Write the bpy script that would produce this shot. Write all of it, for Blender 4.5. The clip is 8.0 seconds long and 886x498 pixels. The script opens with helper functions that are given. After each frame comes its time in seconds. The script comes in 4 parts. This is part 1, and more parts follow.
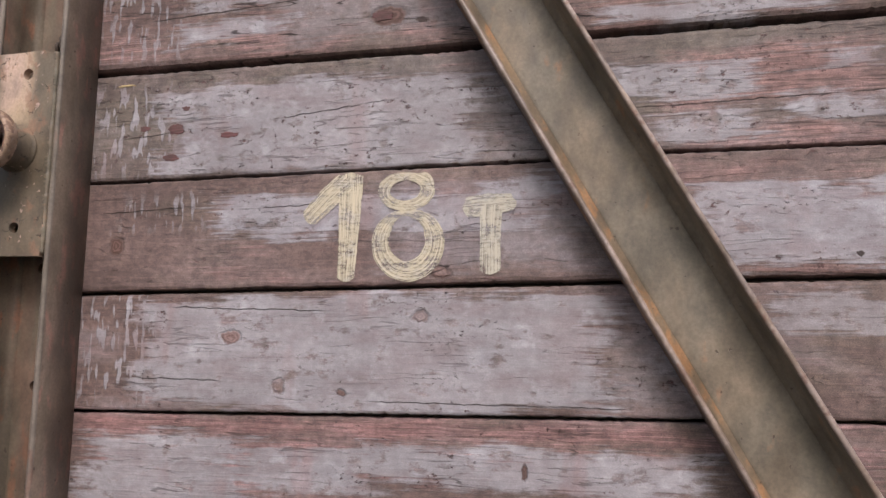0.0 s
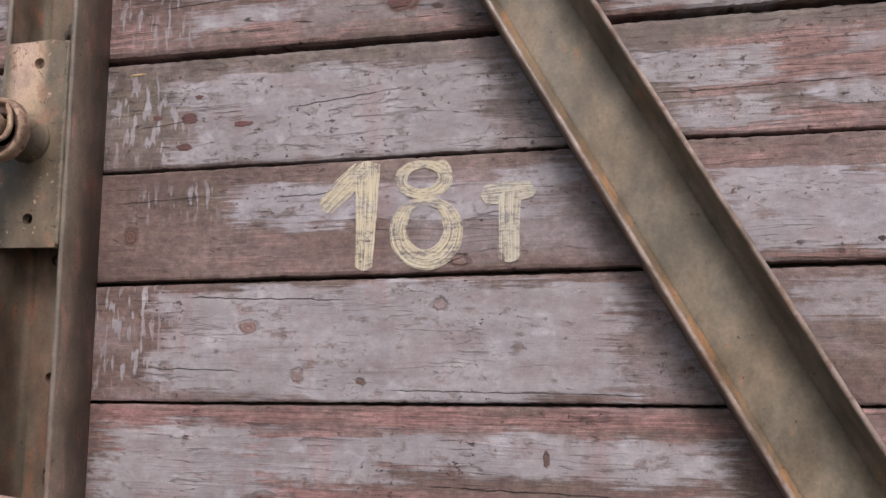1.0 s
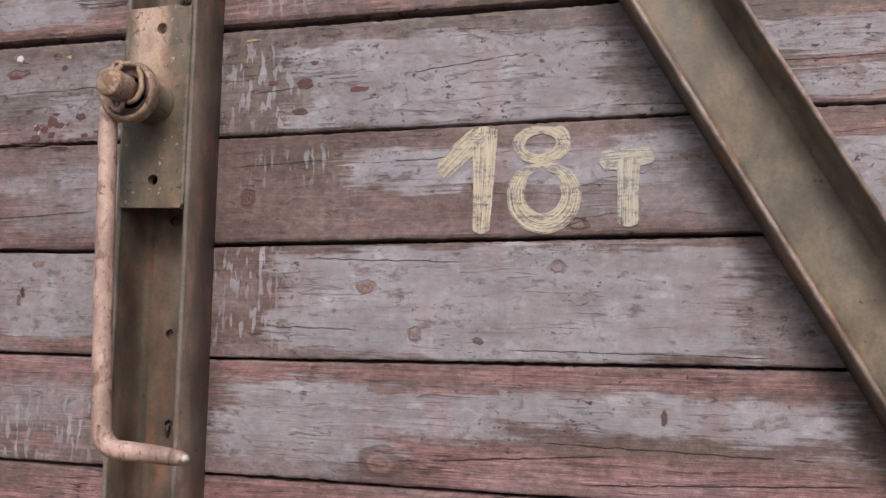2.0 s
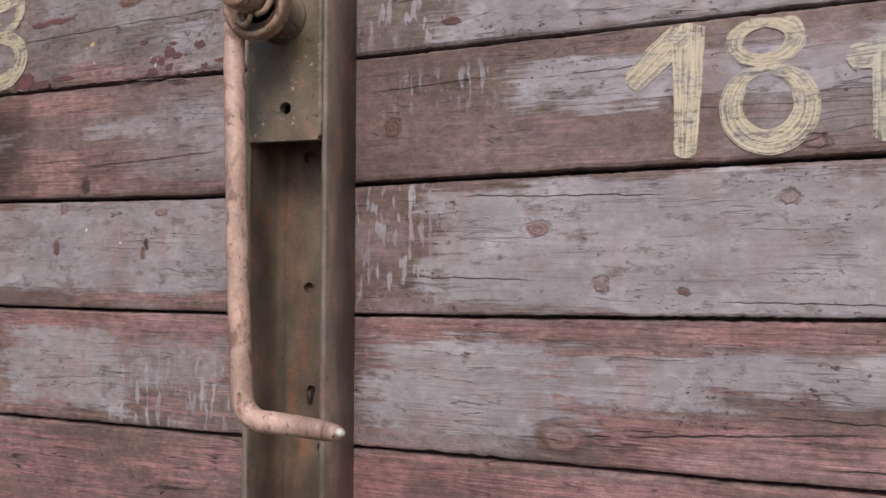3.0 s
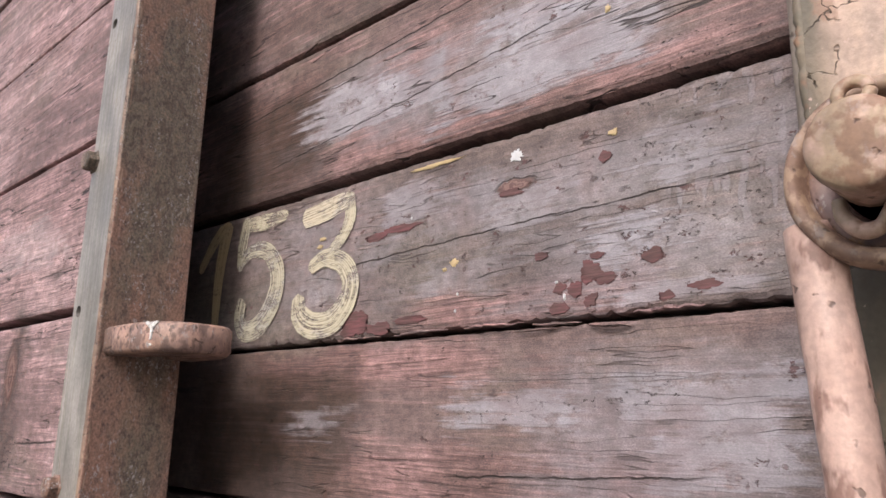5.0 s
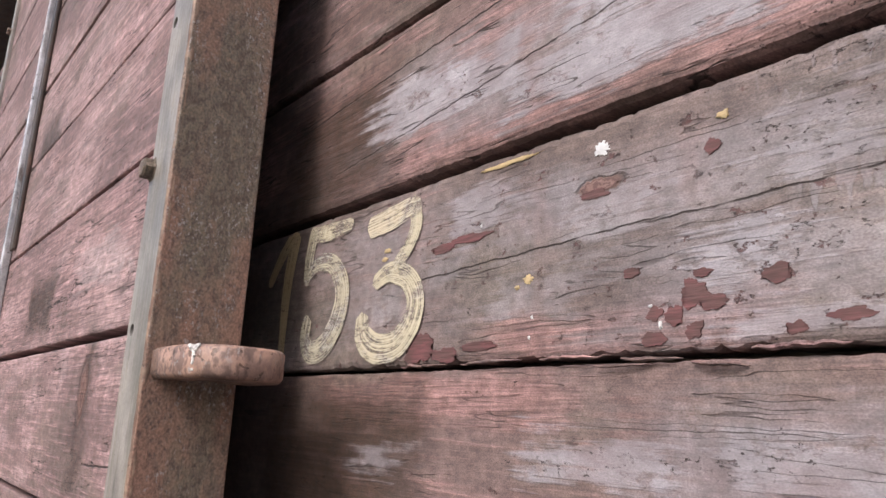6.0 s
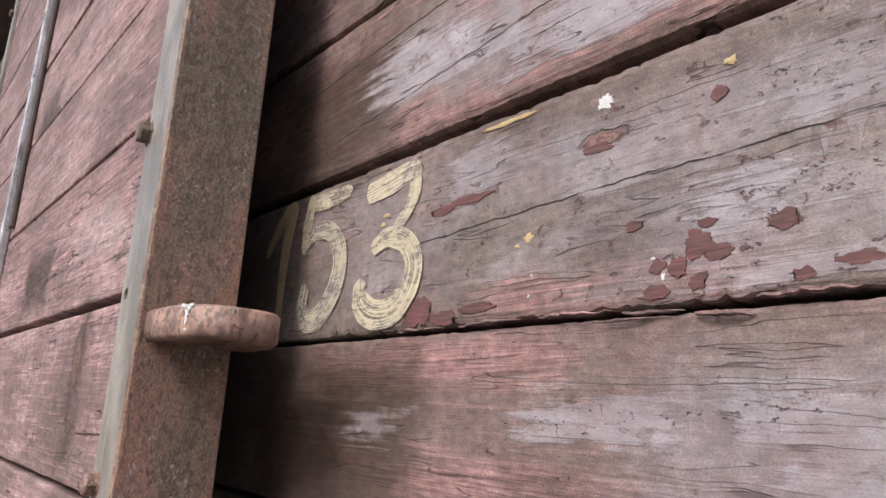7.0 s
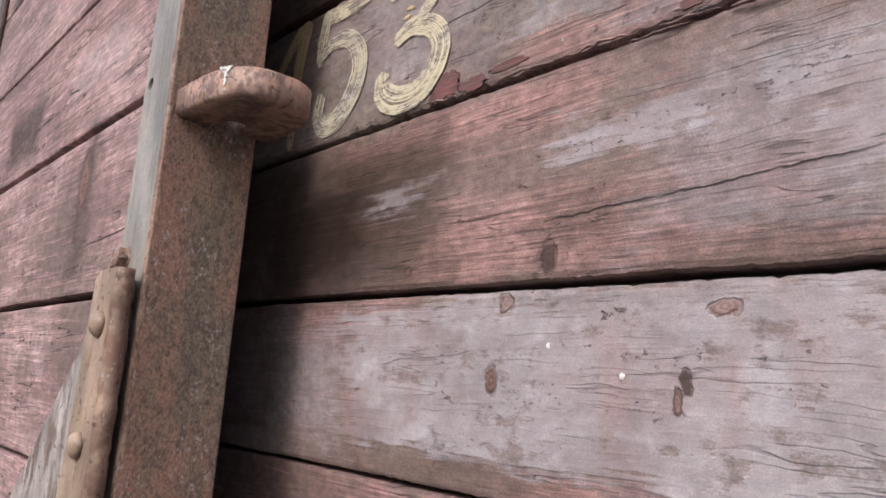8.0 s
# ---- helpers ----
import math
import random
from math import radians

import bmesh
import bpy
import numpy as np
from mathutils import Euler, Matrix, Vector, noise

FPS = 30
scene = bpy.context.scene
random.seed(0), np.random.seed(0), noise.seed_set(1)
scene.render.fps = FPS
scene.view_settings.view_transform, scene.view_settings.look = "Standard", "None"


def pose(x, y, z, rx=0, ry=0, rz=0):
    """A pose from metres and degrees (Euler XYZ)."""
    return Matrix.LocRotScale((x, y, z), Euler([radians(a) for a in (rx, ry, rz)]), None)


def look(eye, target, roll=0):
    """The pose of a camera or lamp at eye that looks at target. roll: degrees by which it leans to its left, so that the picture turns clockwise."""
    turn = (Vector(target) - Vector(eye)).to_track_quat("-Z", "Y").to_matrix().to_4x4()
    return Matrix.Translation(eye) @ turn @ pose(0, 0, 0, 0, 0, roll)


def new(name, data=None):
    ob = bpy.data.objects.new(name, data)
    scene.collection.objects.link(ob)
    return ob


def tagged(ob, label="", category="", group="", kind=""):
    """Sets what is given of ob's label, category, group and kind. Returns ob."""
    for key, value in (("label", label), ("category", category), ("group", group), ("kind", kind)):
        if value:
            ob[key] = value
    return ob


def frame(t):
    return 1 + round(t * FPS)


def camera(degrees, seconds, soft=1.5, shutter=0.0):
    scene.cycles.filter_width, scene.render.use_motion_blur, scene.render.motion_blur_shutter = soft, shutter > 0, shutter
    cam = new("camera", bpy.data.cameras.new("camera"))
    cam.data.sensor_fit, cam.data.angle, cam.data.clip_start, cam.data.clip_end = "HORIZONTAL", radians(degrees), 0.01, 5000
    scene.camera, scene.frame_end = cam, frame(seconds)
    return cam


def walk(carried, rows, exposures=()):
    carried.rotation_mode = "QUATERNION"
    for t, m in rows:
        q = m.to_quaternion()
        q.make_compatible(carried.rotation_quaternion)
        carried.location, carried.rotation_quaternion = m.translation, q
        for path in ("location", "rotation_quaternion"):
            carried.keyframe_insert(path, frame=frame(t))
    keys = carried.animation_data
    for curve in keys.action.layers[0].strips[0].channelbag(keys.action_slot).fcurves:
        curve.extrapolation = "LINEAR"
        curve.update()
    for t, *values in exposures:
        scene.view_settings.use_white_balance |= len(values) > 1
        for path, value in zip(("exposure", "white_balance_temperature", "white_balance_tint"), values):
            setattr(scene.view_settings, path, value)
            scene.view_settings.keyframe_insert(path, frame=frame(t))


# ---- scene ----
cam = camera(59.9, 8.0, shutter=0.06)
PATH = [
    (0, (0.027, 0.009, 1.64), (-0.406, 1.943, 1.906), 0.6),
    (0.5, (0.022, 0.016, 1.636), (-0.414, 1.951, 1.896), 0.5),
    (1, (-0.005, 0.006, 1.64), (-0.425, 1.947, 1.876), 0.1),
    (1.5, (-0.059, -0.024, 1.636), (-0.518, 1.911, 1.847), 0.8),
    (1.7, (-0.089, -0.047, 1.629), (-0.552, 1.888, 1.836), 1.0),
    (2.8, (-0.249, 0.015, 1.601), (-0.785, 1.941, 1.658), 0.4),
    (3, (-0.284, 0.106, 1.604), (-0.983, 1.978, 1.669), 0.2),
    (3.5, (-0.374, 0.33, 1.666), (-1.474, 1.992, 1.826), -0.2),
    (4, (-0.472, 0.428, 1.72), (-1.803, 1.896, 1.987), -0.0),
    (4.5, (-0.639, 0.441, 1.762), (-1.973, 1.888, 2.121), -0.0),
    (4.7, (-0.68, 0.462, 1.787), (-2.005, 1.906, 2.184), 0.1),
    (5.8, (-0.767, 0.589, 1.847), (-2.283, 1.826, 2.262), 1.2),
    (6, (-0.77, 0.603, 1.847), (-2.326, 1.787, 2.27), 1.8),
    (6.5, (-0.775, 0.619, 1.841), (-2.359, 1.764, 2.267), 2.6),
    (7, (-0.782, 0.617, 1.82), (-2.342, 1.797, 2.237), 2.6),
    (7.5, (-0.801, 0.594, 1.767), (-2.299, 1.863, 2.153), 2.9),
    (7.8, (-0.824, 0.564, 1.693), (-2.276, 1.89, 2.058), 3.2),
    (8, (-0.816, 0.567, 1.639), (-2.302, 1.862, 1.978), 2.8),
]
walk(cam, [(t, look(eye, target, roll)) for t, eye, target, roll in PATH],
     exposures=[(0.0, 0.0), (3.0, -0.17), (4.0, 0.17), (4.7, 0.34), (6.0, 0.43), (8.0, 0.38)])


# ---- world and light ----
world = bpy.data.worlds.new("overcast_sky")
scene.world = world
world.use_nodes = True
wt = world.node_tree
sky = wt.nodes.new("ShaderNodeTexSky")
sky.sky_type = "NISHITA"
sky.sun_disc = False
sky.sun_elevation, sky.sun_rotation = radians(43), radians(165)
sky.air_density, sky.dust_density = 1.0, 4.0
wt.links.new(sky.outputs[0], wt.nodes["Background"].inputs[0])
wt.nodes["Background"].inputs[1].default_value = 0.15

sun_data = bpy.data.lights.new("sun", "SUN")
sun_data.energy, sun_data.angle, sun_data.color = 1.75, radians(18), (0.990, 0.943, 0.980)
sun = new("sun", sun_data)
sun.matrix_world = look((1.3, -5.6, 8.0), (-0.5, 1.0, 1.8))


# ---- material helpers ----
class Net:
    """Short forms for building a node material."""

    def __init__(self, name):
        self.mat = bpy.data.materials.new(name)
        self.mat.use_nodes = True
        self.t = self.mat.node_tree
        self.out = self.t.nodes["Material Output"]
        self.bsdf = self.t.nodes["Principled BSDF"]
        self.P = self.add("ShaderNodeTexCoord").outputs["Object"]
        self.rnd = None

    def add(self, kind):
        return self.t.nodes.new(kind)

    def put(self, socket, v):
        if isinstance(v, bpy.types.NodeSocket):
            self.t.links.new(v, socket)
        elif isinstance(v, (tuple, list)) and socket.type == "RGBA":
            socket.default_value = (*v[:3], 1.0)
        else:
            socket.default_value = v

    def math(self, op, a, b=0.0, clamp=False):
        n = self.add("ShaderNodeMath")
        n.operation, n.use_clamp = op, clamp
        self.put(n.inputs[0], a)
        self.put(n.inputs[1], b)
        return n.outputs[0]

    def vmath(self, op, a, b):
        n = self.add("ShaderNodeVectorMath")
        n.operation = op
        self.put(n.inputs[0], a)
        self.put(n.inputs[1], b)
        return n.outputs[0]

    def xyz(self, v):
        n = self.add("ShaderNodeSeparateXYZ")
        self.put(n.inputs[0], v)
        return n.outputs

    def noise(self, vec, stretch=(1, 1, 1), scale=1.0, detail=4.0, rough=0.55, color=False):
        n = self.add("ShaderNodeTexNoise")
        self.put(n.inputs["Vector"], self.vmath("MULTIPLY", vec, stretch))
        n.inputs["Scale"].default_value = scale
        n.inputs["Detail"].default_value = detail
        n.inputs["Roughness"].default_value = rough
        return n.outputs["Color" if color else "Fac"]

    def ramp(self, v, a, b, lo=0.0, hi=1.0, smooth=True):
        n = self.add("ShaderNodeMapRange")
        n.interpolation_type = "SMOOTHSTEP" if smooth else "LINEAR"
        self.put(n.inputs[0], v)
        for i, x in enumerate((a, b, lo, hi)):
            n.inputs[i + 1].default_value = x
        return n.outputs[0]

    def mix(self, f, a, b, blend="MIX"):
        n = self.add("ShaderNodeMix")
        n.data_type, n.blend_type = "RGBA", blend
        self.put(n.inputs[0], f)
        self.put(n.inputs[6], a)
        self.put(n.inputs[7], b)
        return n.outputs[2]

    def scaled(self, col, f):
        n = self.add("ShaderNodeVectorMath")
        n.operation = "SCALE"
        self.put(n.inputs[0], col)
        self.put(n.inputs[3], f)
        return n.outputs[0]

    def warp(self, vec, amount, scale, stretch=(1, 1, 1)):
        c = self.noise(vec, stretch, scale, 3.0, 0.6, color=True)
        return self.vmath("ADD", vec, self.scaled(self.vmath("SUBTRACT", c, (0.5, 0.5, 0.5)), amount))

    def box(self, warped, b, soft, fray=None):
        """1 inside the patch b = (x0, x1, z0, z1), fading over soft metres at its edge; fray tears the edge along the grain."""
        x0, x1, z0, z1 = b[:4]
        n = self.add("ShaderNodeVectorMath")
        n.operation = "ABSOLUTE"
        self.put(n.inputs[0], self.vmath("SUBTRACT", warped, ((x0 + x1) / 2, 0, (z0 + z1) / 2)))
        s = self.xyz(n.outputs[0])
        side = self.math("SUBTRACT", s[0], (x1 - x0) / 2)
        if fray is not None:
            side = self.math("MULTIPLY", side, 0.3)
        d = self.math("MAXIMUM", side, self.math("SUBTRACT", s[2], (z1 - z0) / 2))
        if fray is not None:
            d = self.math("ADD", d, fray)
        return self.ramp(d, soft, -soft)

    def boxes(self, warped, patches, soft, fray=None):
        m = None
        for b in patches:
            k = self.box(warped, b, soft, fray)
            if len(b) > 4:
                k = self.math("MULTIPLY", k, b[4])
            m = k if m is None else self.math("MAXIMUM", m, k)
        return m if m is not None else 0.0

    def finish(self, color, rough, height=None, strength=0.4, distance=0.002, metal=0.0):
        self.put(self.bsdf.inputs["Base Color"], color)
        self.put(self.bsdf.inputs["Roughness"], rough)
        self.put(self.bsdf.inputs["Metallic"], metal)
        if height is not None:
            n = self.add("ShaderNodeBump")
            n.inputs["Strength"].default_value = strength
            n.inputs["Distance"].default_value = distance
            self.put(n.inputs["Height"], height)
            self.put(self.bsdf.inputs["Normal"], n.outputs[0])
        return self.mat


BROWN, PINK, GREY = (0.156, 0.104, 0.095), (0.268, 0.152, 0.142), (0.322, 0.298, 0.322)


def weathered_wood(name, brown=BROWN, pink=PINK, grey=GREY, pinkness=0.5, film=0.25, patches=(), dull=(), rosy=(), runs=(), knots=(), cracks=(), stains_and_shade=(), checks=1.0, chips=0.45, shift=0.0):
    """Old painted boards: a brown paint that has worn to pinkish wood, with patches of a chalky grey film over it."""
    n = Net(name)
    info = n.add("ShaderNodeObjectInfo").outputs["Random"]
    off = n.add("ShaderNodeCombineXYZ")
    n.put(off.inputs[0], n.math("MULTIPLY", info, 37.0))
    off.inputs[2].default_value = shift
    Q = n.vmath("ADD", n.P, off.outputs[0])
    grain = n.noise(Q, (7, 4, 170), 1.0, 6.0, 0.6)
    fibre = n.noise(n.warp(Q, 0.01, 6.0), (16, 6, 520), 1.0, 3.0, 0.6)
    mottle = n.noise(Q, (9, 4, 22), 1.0, 5.0, 0.6)
    cloud = n.noise(Q, (3.5, 2, 9), 1.0, 3.0, 0.5)
    speck = n.noise(Q, (90, 60, 150), 1.0, 4.0, 0.65)
    W = n.vmath("ADD", n.P, n.vmath("MULTIPLY", n.vmath("SUBTRACT", n.noise(n.P, (1, 1, 2.2), 8.0, 5.0, 0.62, color=True), (0.5, 0.5, 0.5)), (0.13, 0.0, 0.050)))
    fray = n.math("ADD", n.math("MULTIPLY", n.math("SUBTRACT", grain, 0.5), 0.050), n.math("MULTIPLY", n.math("SUBTRACT", mottle, 0.5), 0.045))
    # brown paint, worn to pink along the grain
    worn = n.math("ADD", n.math("MULTIPLY", grain, 0.42), n.math("ADD", n.math("MULTIPLY", mottle, 0.33), n.math("MULTIPLY", cloud, 0.25)))
    pinkm = n.ramp(worn, 0.60 - 0.22 * pinkness, 0.74 - 0.22 * pinkness)
    if rosy:
        pinkm = n.math("MAXIMUM", pinkm, n.math("MULTIPLY", n.boxes(W, rosy, 0.010, fray), n.ramp(worn, 0.36, 0.52)))
    col = n.mix(n.math("MULTIPLY", pinkm, 0.85), brown, pink)
    tone = n.noise(n.P, (5, 3, 11), 1.0, 4.0, 0.6)
    col = n.mix(n.math("MULTIPLY", n.ramp(tone, 0.46, 0.62), n.ramp(pinkm, 0.0, 1.0, 0.75, 0.15)), col, (brown[0] * 0.96, brown[1] * 1.06, brown[2] * 0.98))
    col = n.scaled(col, n.ramp(cloud, 0.3, 0.7, 0.85, 1.18))
    # dark stains; the boxes next to the door also paint in its shade
    if stains_and_shade:
        sm = n.math("MULTIPLY", n.boxes(W, stains_and_shade, 0.03), n.ramp(worn, 0.38, 0.52, 0.45, 0.95))
        col = n.mix(sm, col, (0.056, 0.033, 0.024))
    # chalky grey film
    g = n.math("MULTIPLY", n.ramp(n.math("ADD", n.math("MULTIPLY", cloud, 0.6), n.math("MULTIPLY", mottle, 0.4)), 0.47, 0.60), film)
    if patches:
        g = n.math("MAXIMUM", g, n.boxes(W, patches, 0.007, fray))
    if dull:
        g = n.math("MAXIMUM", g, n.math("MULTIPLY", n.boxes(W, dull, 0.020, fray), 0.5))
    g = n.math("MULTIPLY", g, n.ramp(n.math("ADD", n.math("MULTIPLY", n.noise(n.P, (30, 12, 52), 1.0, 5.0, 0.68), 0.65), n.math("MULTIPLY", mottle, 0.35)), 0.375, 0.475, 0.36, 1.0))
    if runs:
        drip = n.ramp(n.noise(n.warp(n.P, 0.006, 60.0), (105, 20, 25), 1.0, 1.5, 0.5), 0.53, 0.60)
        g = n.math("MAXIMUM", g, n.math("MULTIPLY", n.boxes(W, runs, 0.02), n.math("MULTIPLY", drip, 0.95)), clamp=True)
    filmcol = n.mix(n.ramp(mottle, 0.42, 0.66), grey, (grey[0] * 0.80, grey[1] * 0.73, grey[2] * 0.72))
    filmcol = n.mix(n.ramp(n.noise(n.P, (16, 4, 24), 1.0, 4.0, 0.6), 0.54, 0.66, 0.0, 0.8), filmcol, (grey[0] * 1.22, grey[1] * 1.25, grey[2] * 1.27))
    filmcol = n.mix(n.ramp(n.noise(n.P, (14, 3, 4), 1.0, 3.0), 0.56, 0.68, 0.0, 0.35), filmcol, pink)
    col = n.mix(g, col, filmcol)
    streaks = n.math("MULTIPLY", n.ramp(fibre, 0.25, 0.75, 0.54, 1.42), n.ramp(grain, 0.3, 0.7, 0.82, 1.16))
    calm = n.math("ADD", n.math("MULTIPLY", n.math("SUBTRACT", streaks, 1.0), n.math("MULTIPLY", n.ramp(g, 0.0, 1.0, 1.0, 0.16), n.ramp(pinkm, 0.0, 0.9, 0.30, 1.0))), 1.0)
    col = n.scaled(col, calm)
    blot = n.noise(n.P, (48, 20, 62), 1.0, 5.0, 0.68)
    grit = n.noise(n.P, (560, 300, 950), 1.0, 2.0, 0.6)
    rub = n.math("MULTIPLY", n.ramp(blot, 0.32, 0.68, 0.76, 1.20), n.math("MULTIPLY", n.ramp(grit, 0.3, 0.7, 0.74, 1.24), n.ramp(speck, 0.3, 0.7, 0.76, 1.22)))
    col = n.scaled(col, n.math("ADD", n.math("MULTIPLY", n.math("SUBTRACT", rub, 1.0), n.ramp(g, 0.0, 1.0, 0.95, 0.42)), 1.0))
    wash = n.noise(n.P, (7, 3, 13), 1.0, 4.0, 0.6)
    col = n.scaled(col, n.ramp(wash, 0.3, 0.7, 0.88, 1.12))
    height = n.math("ADD", n.math("MULTIPLY", n.math("MULTIPLY", fibre, n.ramp(pinkm, 0.0, 1.0, 0.3, 1.2)), 0.28), n.math("MULTIPLY", g, 0.42))
    height = n.math("ADD", height, n.math("MULTIPLY", speck, 0.14))
    height = n.math("ADD", height, n.math("ADD", n.math("MULTIPLY", grain, 0.25), n.math("MULTIPLY", blot, 0.30)))
    # small torn chips in the paint, with the red primer and wood showing
    torn = n.ramp(n.noise(n.P, (62, 20, 105), 1.0, 6.0, 0.74), 0.590, 0.612)
    torn = n.math("MULTIPLY", torn, n.ramp(n.noise(Q, (9, 3, 17), 1.0, 3.0), 0.60 - 0.16 * chips, 0.70 - 0.16 * chips))
    col = n.mix(n.math("MULTIPLY", torn, 0.85), col, n.mix(n.ramp(speck, 0.4, 0.6), (0.048, 0.026, 0.024), (0.125, 0.058, 0.056)))
    height = n.math("SUBTRACT", height, n.math("MULTIPLY", torn, 0.55))
    # knots: a dark ring round reddish heartwood; depth 1 for an open hole
    if knots:
        V = n.warp(n.warp(n.P, 0.012, 60.0), 0.005, 200.0)
        for x, z, rx, rz, deep in knots:
            s = n.xyz(n.vmath("MULTIPLY", n.vmath("SUBTRACT", V, (x, 0, z)), (1 / rx, 0, 1 / rz)))
            r = n.math("SQRT", n.math("ADD", n.math("MULTIPLY", s[0], s[0]), n.math("MULTIPLY", s[2], s[2])))
            inside = n.ramp(r, 1.1, 0.85)
            ring = n.math("MULTIPLY", n.ramp(r, 0.60, 0.95), n.ramp(r, 1.35, 1.0))
            heart = n.mix(n.ramp(n.math("SINE", n.math("MULTIPLY", r, 15.0)), -0.6, 0.6), (0.150, 0.070, 0.056), (0.270, 0.150, 0.125))
            heart = n.mix(max(0.0, deep - 0.5) * 1.9, heart, (0.025, 0.017, 0.015))
            col = n.mix(n.math("MULTIPLY", inside, min(0.95, 0.35 + 0.8 * deep)), col, heart)
            col = n.mix(n.math("MULTIPLY", ring, n.ramp(mottle, 0.38, 0.6, 0.15, 0.65)), col, (0.060, 0.038, 0.032))
            height = n.math("SUBTRACT", height, n.math("MULTIPLY", n.math("MAXIMUM", n.math("MULTIPLY", inside, deep), ring), 0.6))
    # fine drying cracks along the grain and pitted spots
    cv = n.noise(n.warp(Q, 0.012, 14.0), (5.5, 3, 95), 1.0, 1.5, 0.5)
    hair = n.ramp(n.math("ABSOLUTE", n.math("SUBTRACT", cv, 0.5)), 0.013, 0.005)
    hair = n.math("MULTIPLY", hair, n.ramp(n.noise(Q, (9, 2, 30), 1.0, 3.0), 0.50, 0.57))
    pit = n.math("MULTIPLY", n.ramp(n.noise(Q, (130, 40, 250), 1.0, 5.0, 0.76), 0.585, 0.61), n.ramp(n.noise(Q, (7, 2, 26), 1.0, 3.0), 0.565, 0.64))
    split = n.math("MULTIPLY", n.ramp(grain, 0.37, 0.31), n.math("MULTIPLY", pinkm, n.ramp(g, 0.2, 0.8, 0.75, 0.0)))
    dark = n.math("MAXIMUM", n.math("MAXIMUM", n.math("MULTIPLY", hair, checks), pit), split)
    for x0, z0, x1, z1, wide in cracks:
        s = n.xyz(n.warp(n.P, 0.006, 45.0))
        line = n.math("ADD", n.math("MULTIPLY", n.math("SUBTRACT", s[0], x0), -(z1 - z0) / (x1 - x0)), n.math("SUBTRACT", s[2], z0))
        k = n.ramp(n.math("ABSOLUTE", line), wide, wide * 0.35)
        k = n.math("MULTIPLY", k, n.ramp(n.math("ABSOLUTE", n.math("SUBTRACT", s[0], (x0 + x1) / 2)), abs(x1 - x0) / 2, abs(x1 - x0) / 2 - 0.03))
        dark = n.math("MAXIMUM", dark, n.math("MULTIPLY", k, n.ramp(n.noise(n.P, (26, 3, 40), 1.0, 3.0), 0.36, 0.48, 0.15, 1.0)))
    col = n.mix(n.math("MULTIPLY", dark, n.ramp(g, 0.2, 1.0, 0.92, 0.80)), col, (0.030, 0.020, 0.018))
    height = n.math("SUBTRACT", height, n.math("MULTIPLY", dark, 0.8))
    return n.finish(col, n.ramp(speck, 0.3, 0.7, 0.62, 0.82), height, 0.9, 0.0026)


def old_paint(name, base, second, rust, rust_amount=0.4, speckle=0.0, pits=0.30, gloss=0.5, stretch=(3, 3, 0.8), lumps=0.3):
    """Thick brushed paint on rusty steel."""
    n = Net(name)
    big = n.noise(n.P, stretch, 5.0, 4.0, 0.55)
    mid = n.noise(n.P, (1, 1, 0.5), 40.0, 5.0, 0.6)
    fine = n.noise(n.P, (1, 1, 1), 260.0, 4.0, 0.6)
    pitn = n.noise(n.P, (1, 1, 1), 120.0, 2.0, 0.5)
    col = n.mix(n.ramp(big, 0.40, 0.60), base, second)
    edge = n.math("ADD", n.math("MULTIPLY", mid, 0.5), n.math("MULTIPLY", n.noise(n.P, stretch, 9.0, 3.0), 0.5))
    rm = n.ramp(edge, 0.62 - 0.2 * rust_amount, 0.70 - 0.2 * rust_amount)
    col = n.mix(n.math("MULTIPLY", rm, 0.8), col, rust)
    col = n.scaled(col, n.ramp(mid, 0.3, 0.7, 0.82, 1.16))
    col = n.scaled(col, n.ramp(fine, 0.3, 0.7, 0.88, 1.1))
    grime = n.noise(n.P, (1, 1, 0.6), 21.0, 4.0, 0.6)
    col = n.scaled(col, n.ramp(grime, 0.33, 0.67, 0.70, 1.16))
    spots = n.ramp(pitn, pits, pits - 0.06)
    col = n.mix(n.math("MULTIPLY", spots, 0.7), col, (0.05, 0.03, 0.022))
    if speckle:
        sm = n.math("MULTIPLY", n.ramp(n.noise(n.P, (1, 1, 0.7), 130.0, 5.0, 0.68), 0.575, 0.64), n.ramp(n.noise(n.P, (1, 1, 1), 14.0, 2.0), 0.40, 0.60))
        col = n.mix(n.math("MULTIPLY", sm, speckle), col, (0.34, 0.31, 0.30))
    height = n.math("ADD", n.math("MULTIPLY", mid, lumps), n.math("MULTIPLY", fine, 0.15))
    height = n.math("SUBTRACT", height, n.math("MULTIPLY", spots, 0.4))
    return n.finish(col, n.ramp(mid, 0.3, 0.7, gloss - 0.1, gloss + 0.15), height, 0.6, 0.002)


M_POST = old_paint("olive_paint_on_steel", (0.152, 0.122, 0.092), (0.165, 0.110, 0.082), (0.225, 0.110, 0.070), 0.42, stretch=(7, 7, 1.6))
# reddish brown paint of the right leg, colour raised for light falling there
M_POST_LIT_SIDE = old_paint("brown_paint_lit_side", (0.222, 0.164, 0.128), (0.198, 0.152, 0.116), (0.325, 0.180, 0.145), 0.46, stretch=(6, 6, 1.4))
M_BRACE = old_paint("ochre_olive_paint", (0.190, 0.150, 0.108), (0.165, 0.140, 0.108), (0.265, 0.150, 0.088), 0.24, stretch=(2.2, 2, 1.2))
M_LIP = old_paint("worn_lip_paint", (0.340, 0.265, 0.235), (0.230, 0.170, 0.135), (0.200, 0.115, 0.085), 0.40, stretch=(8, 8, 8), gloss=0.4)
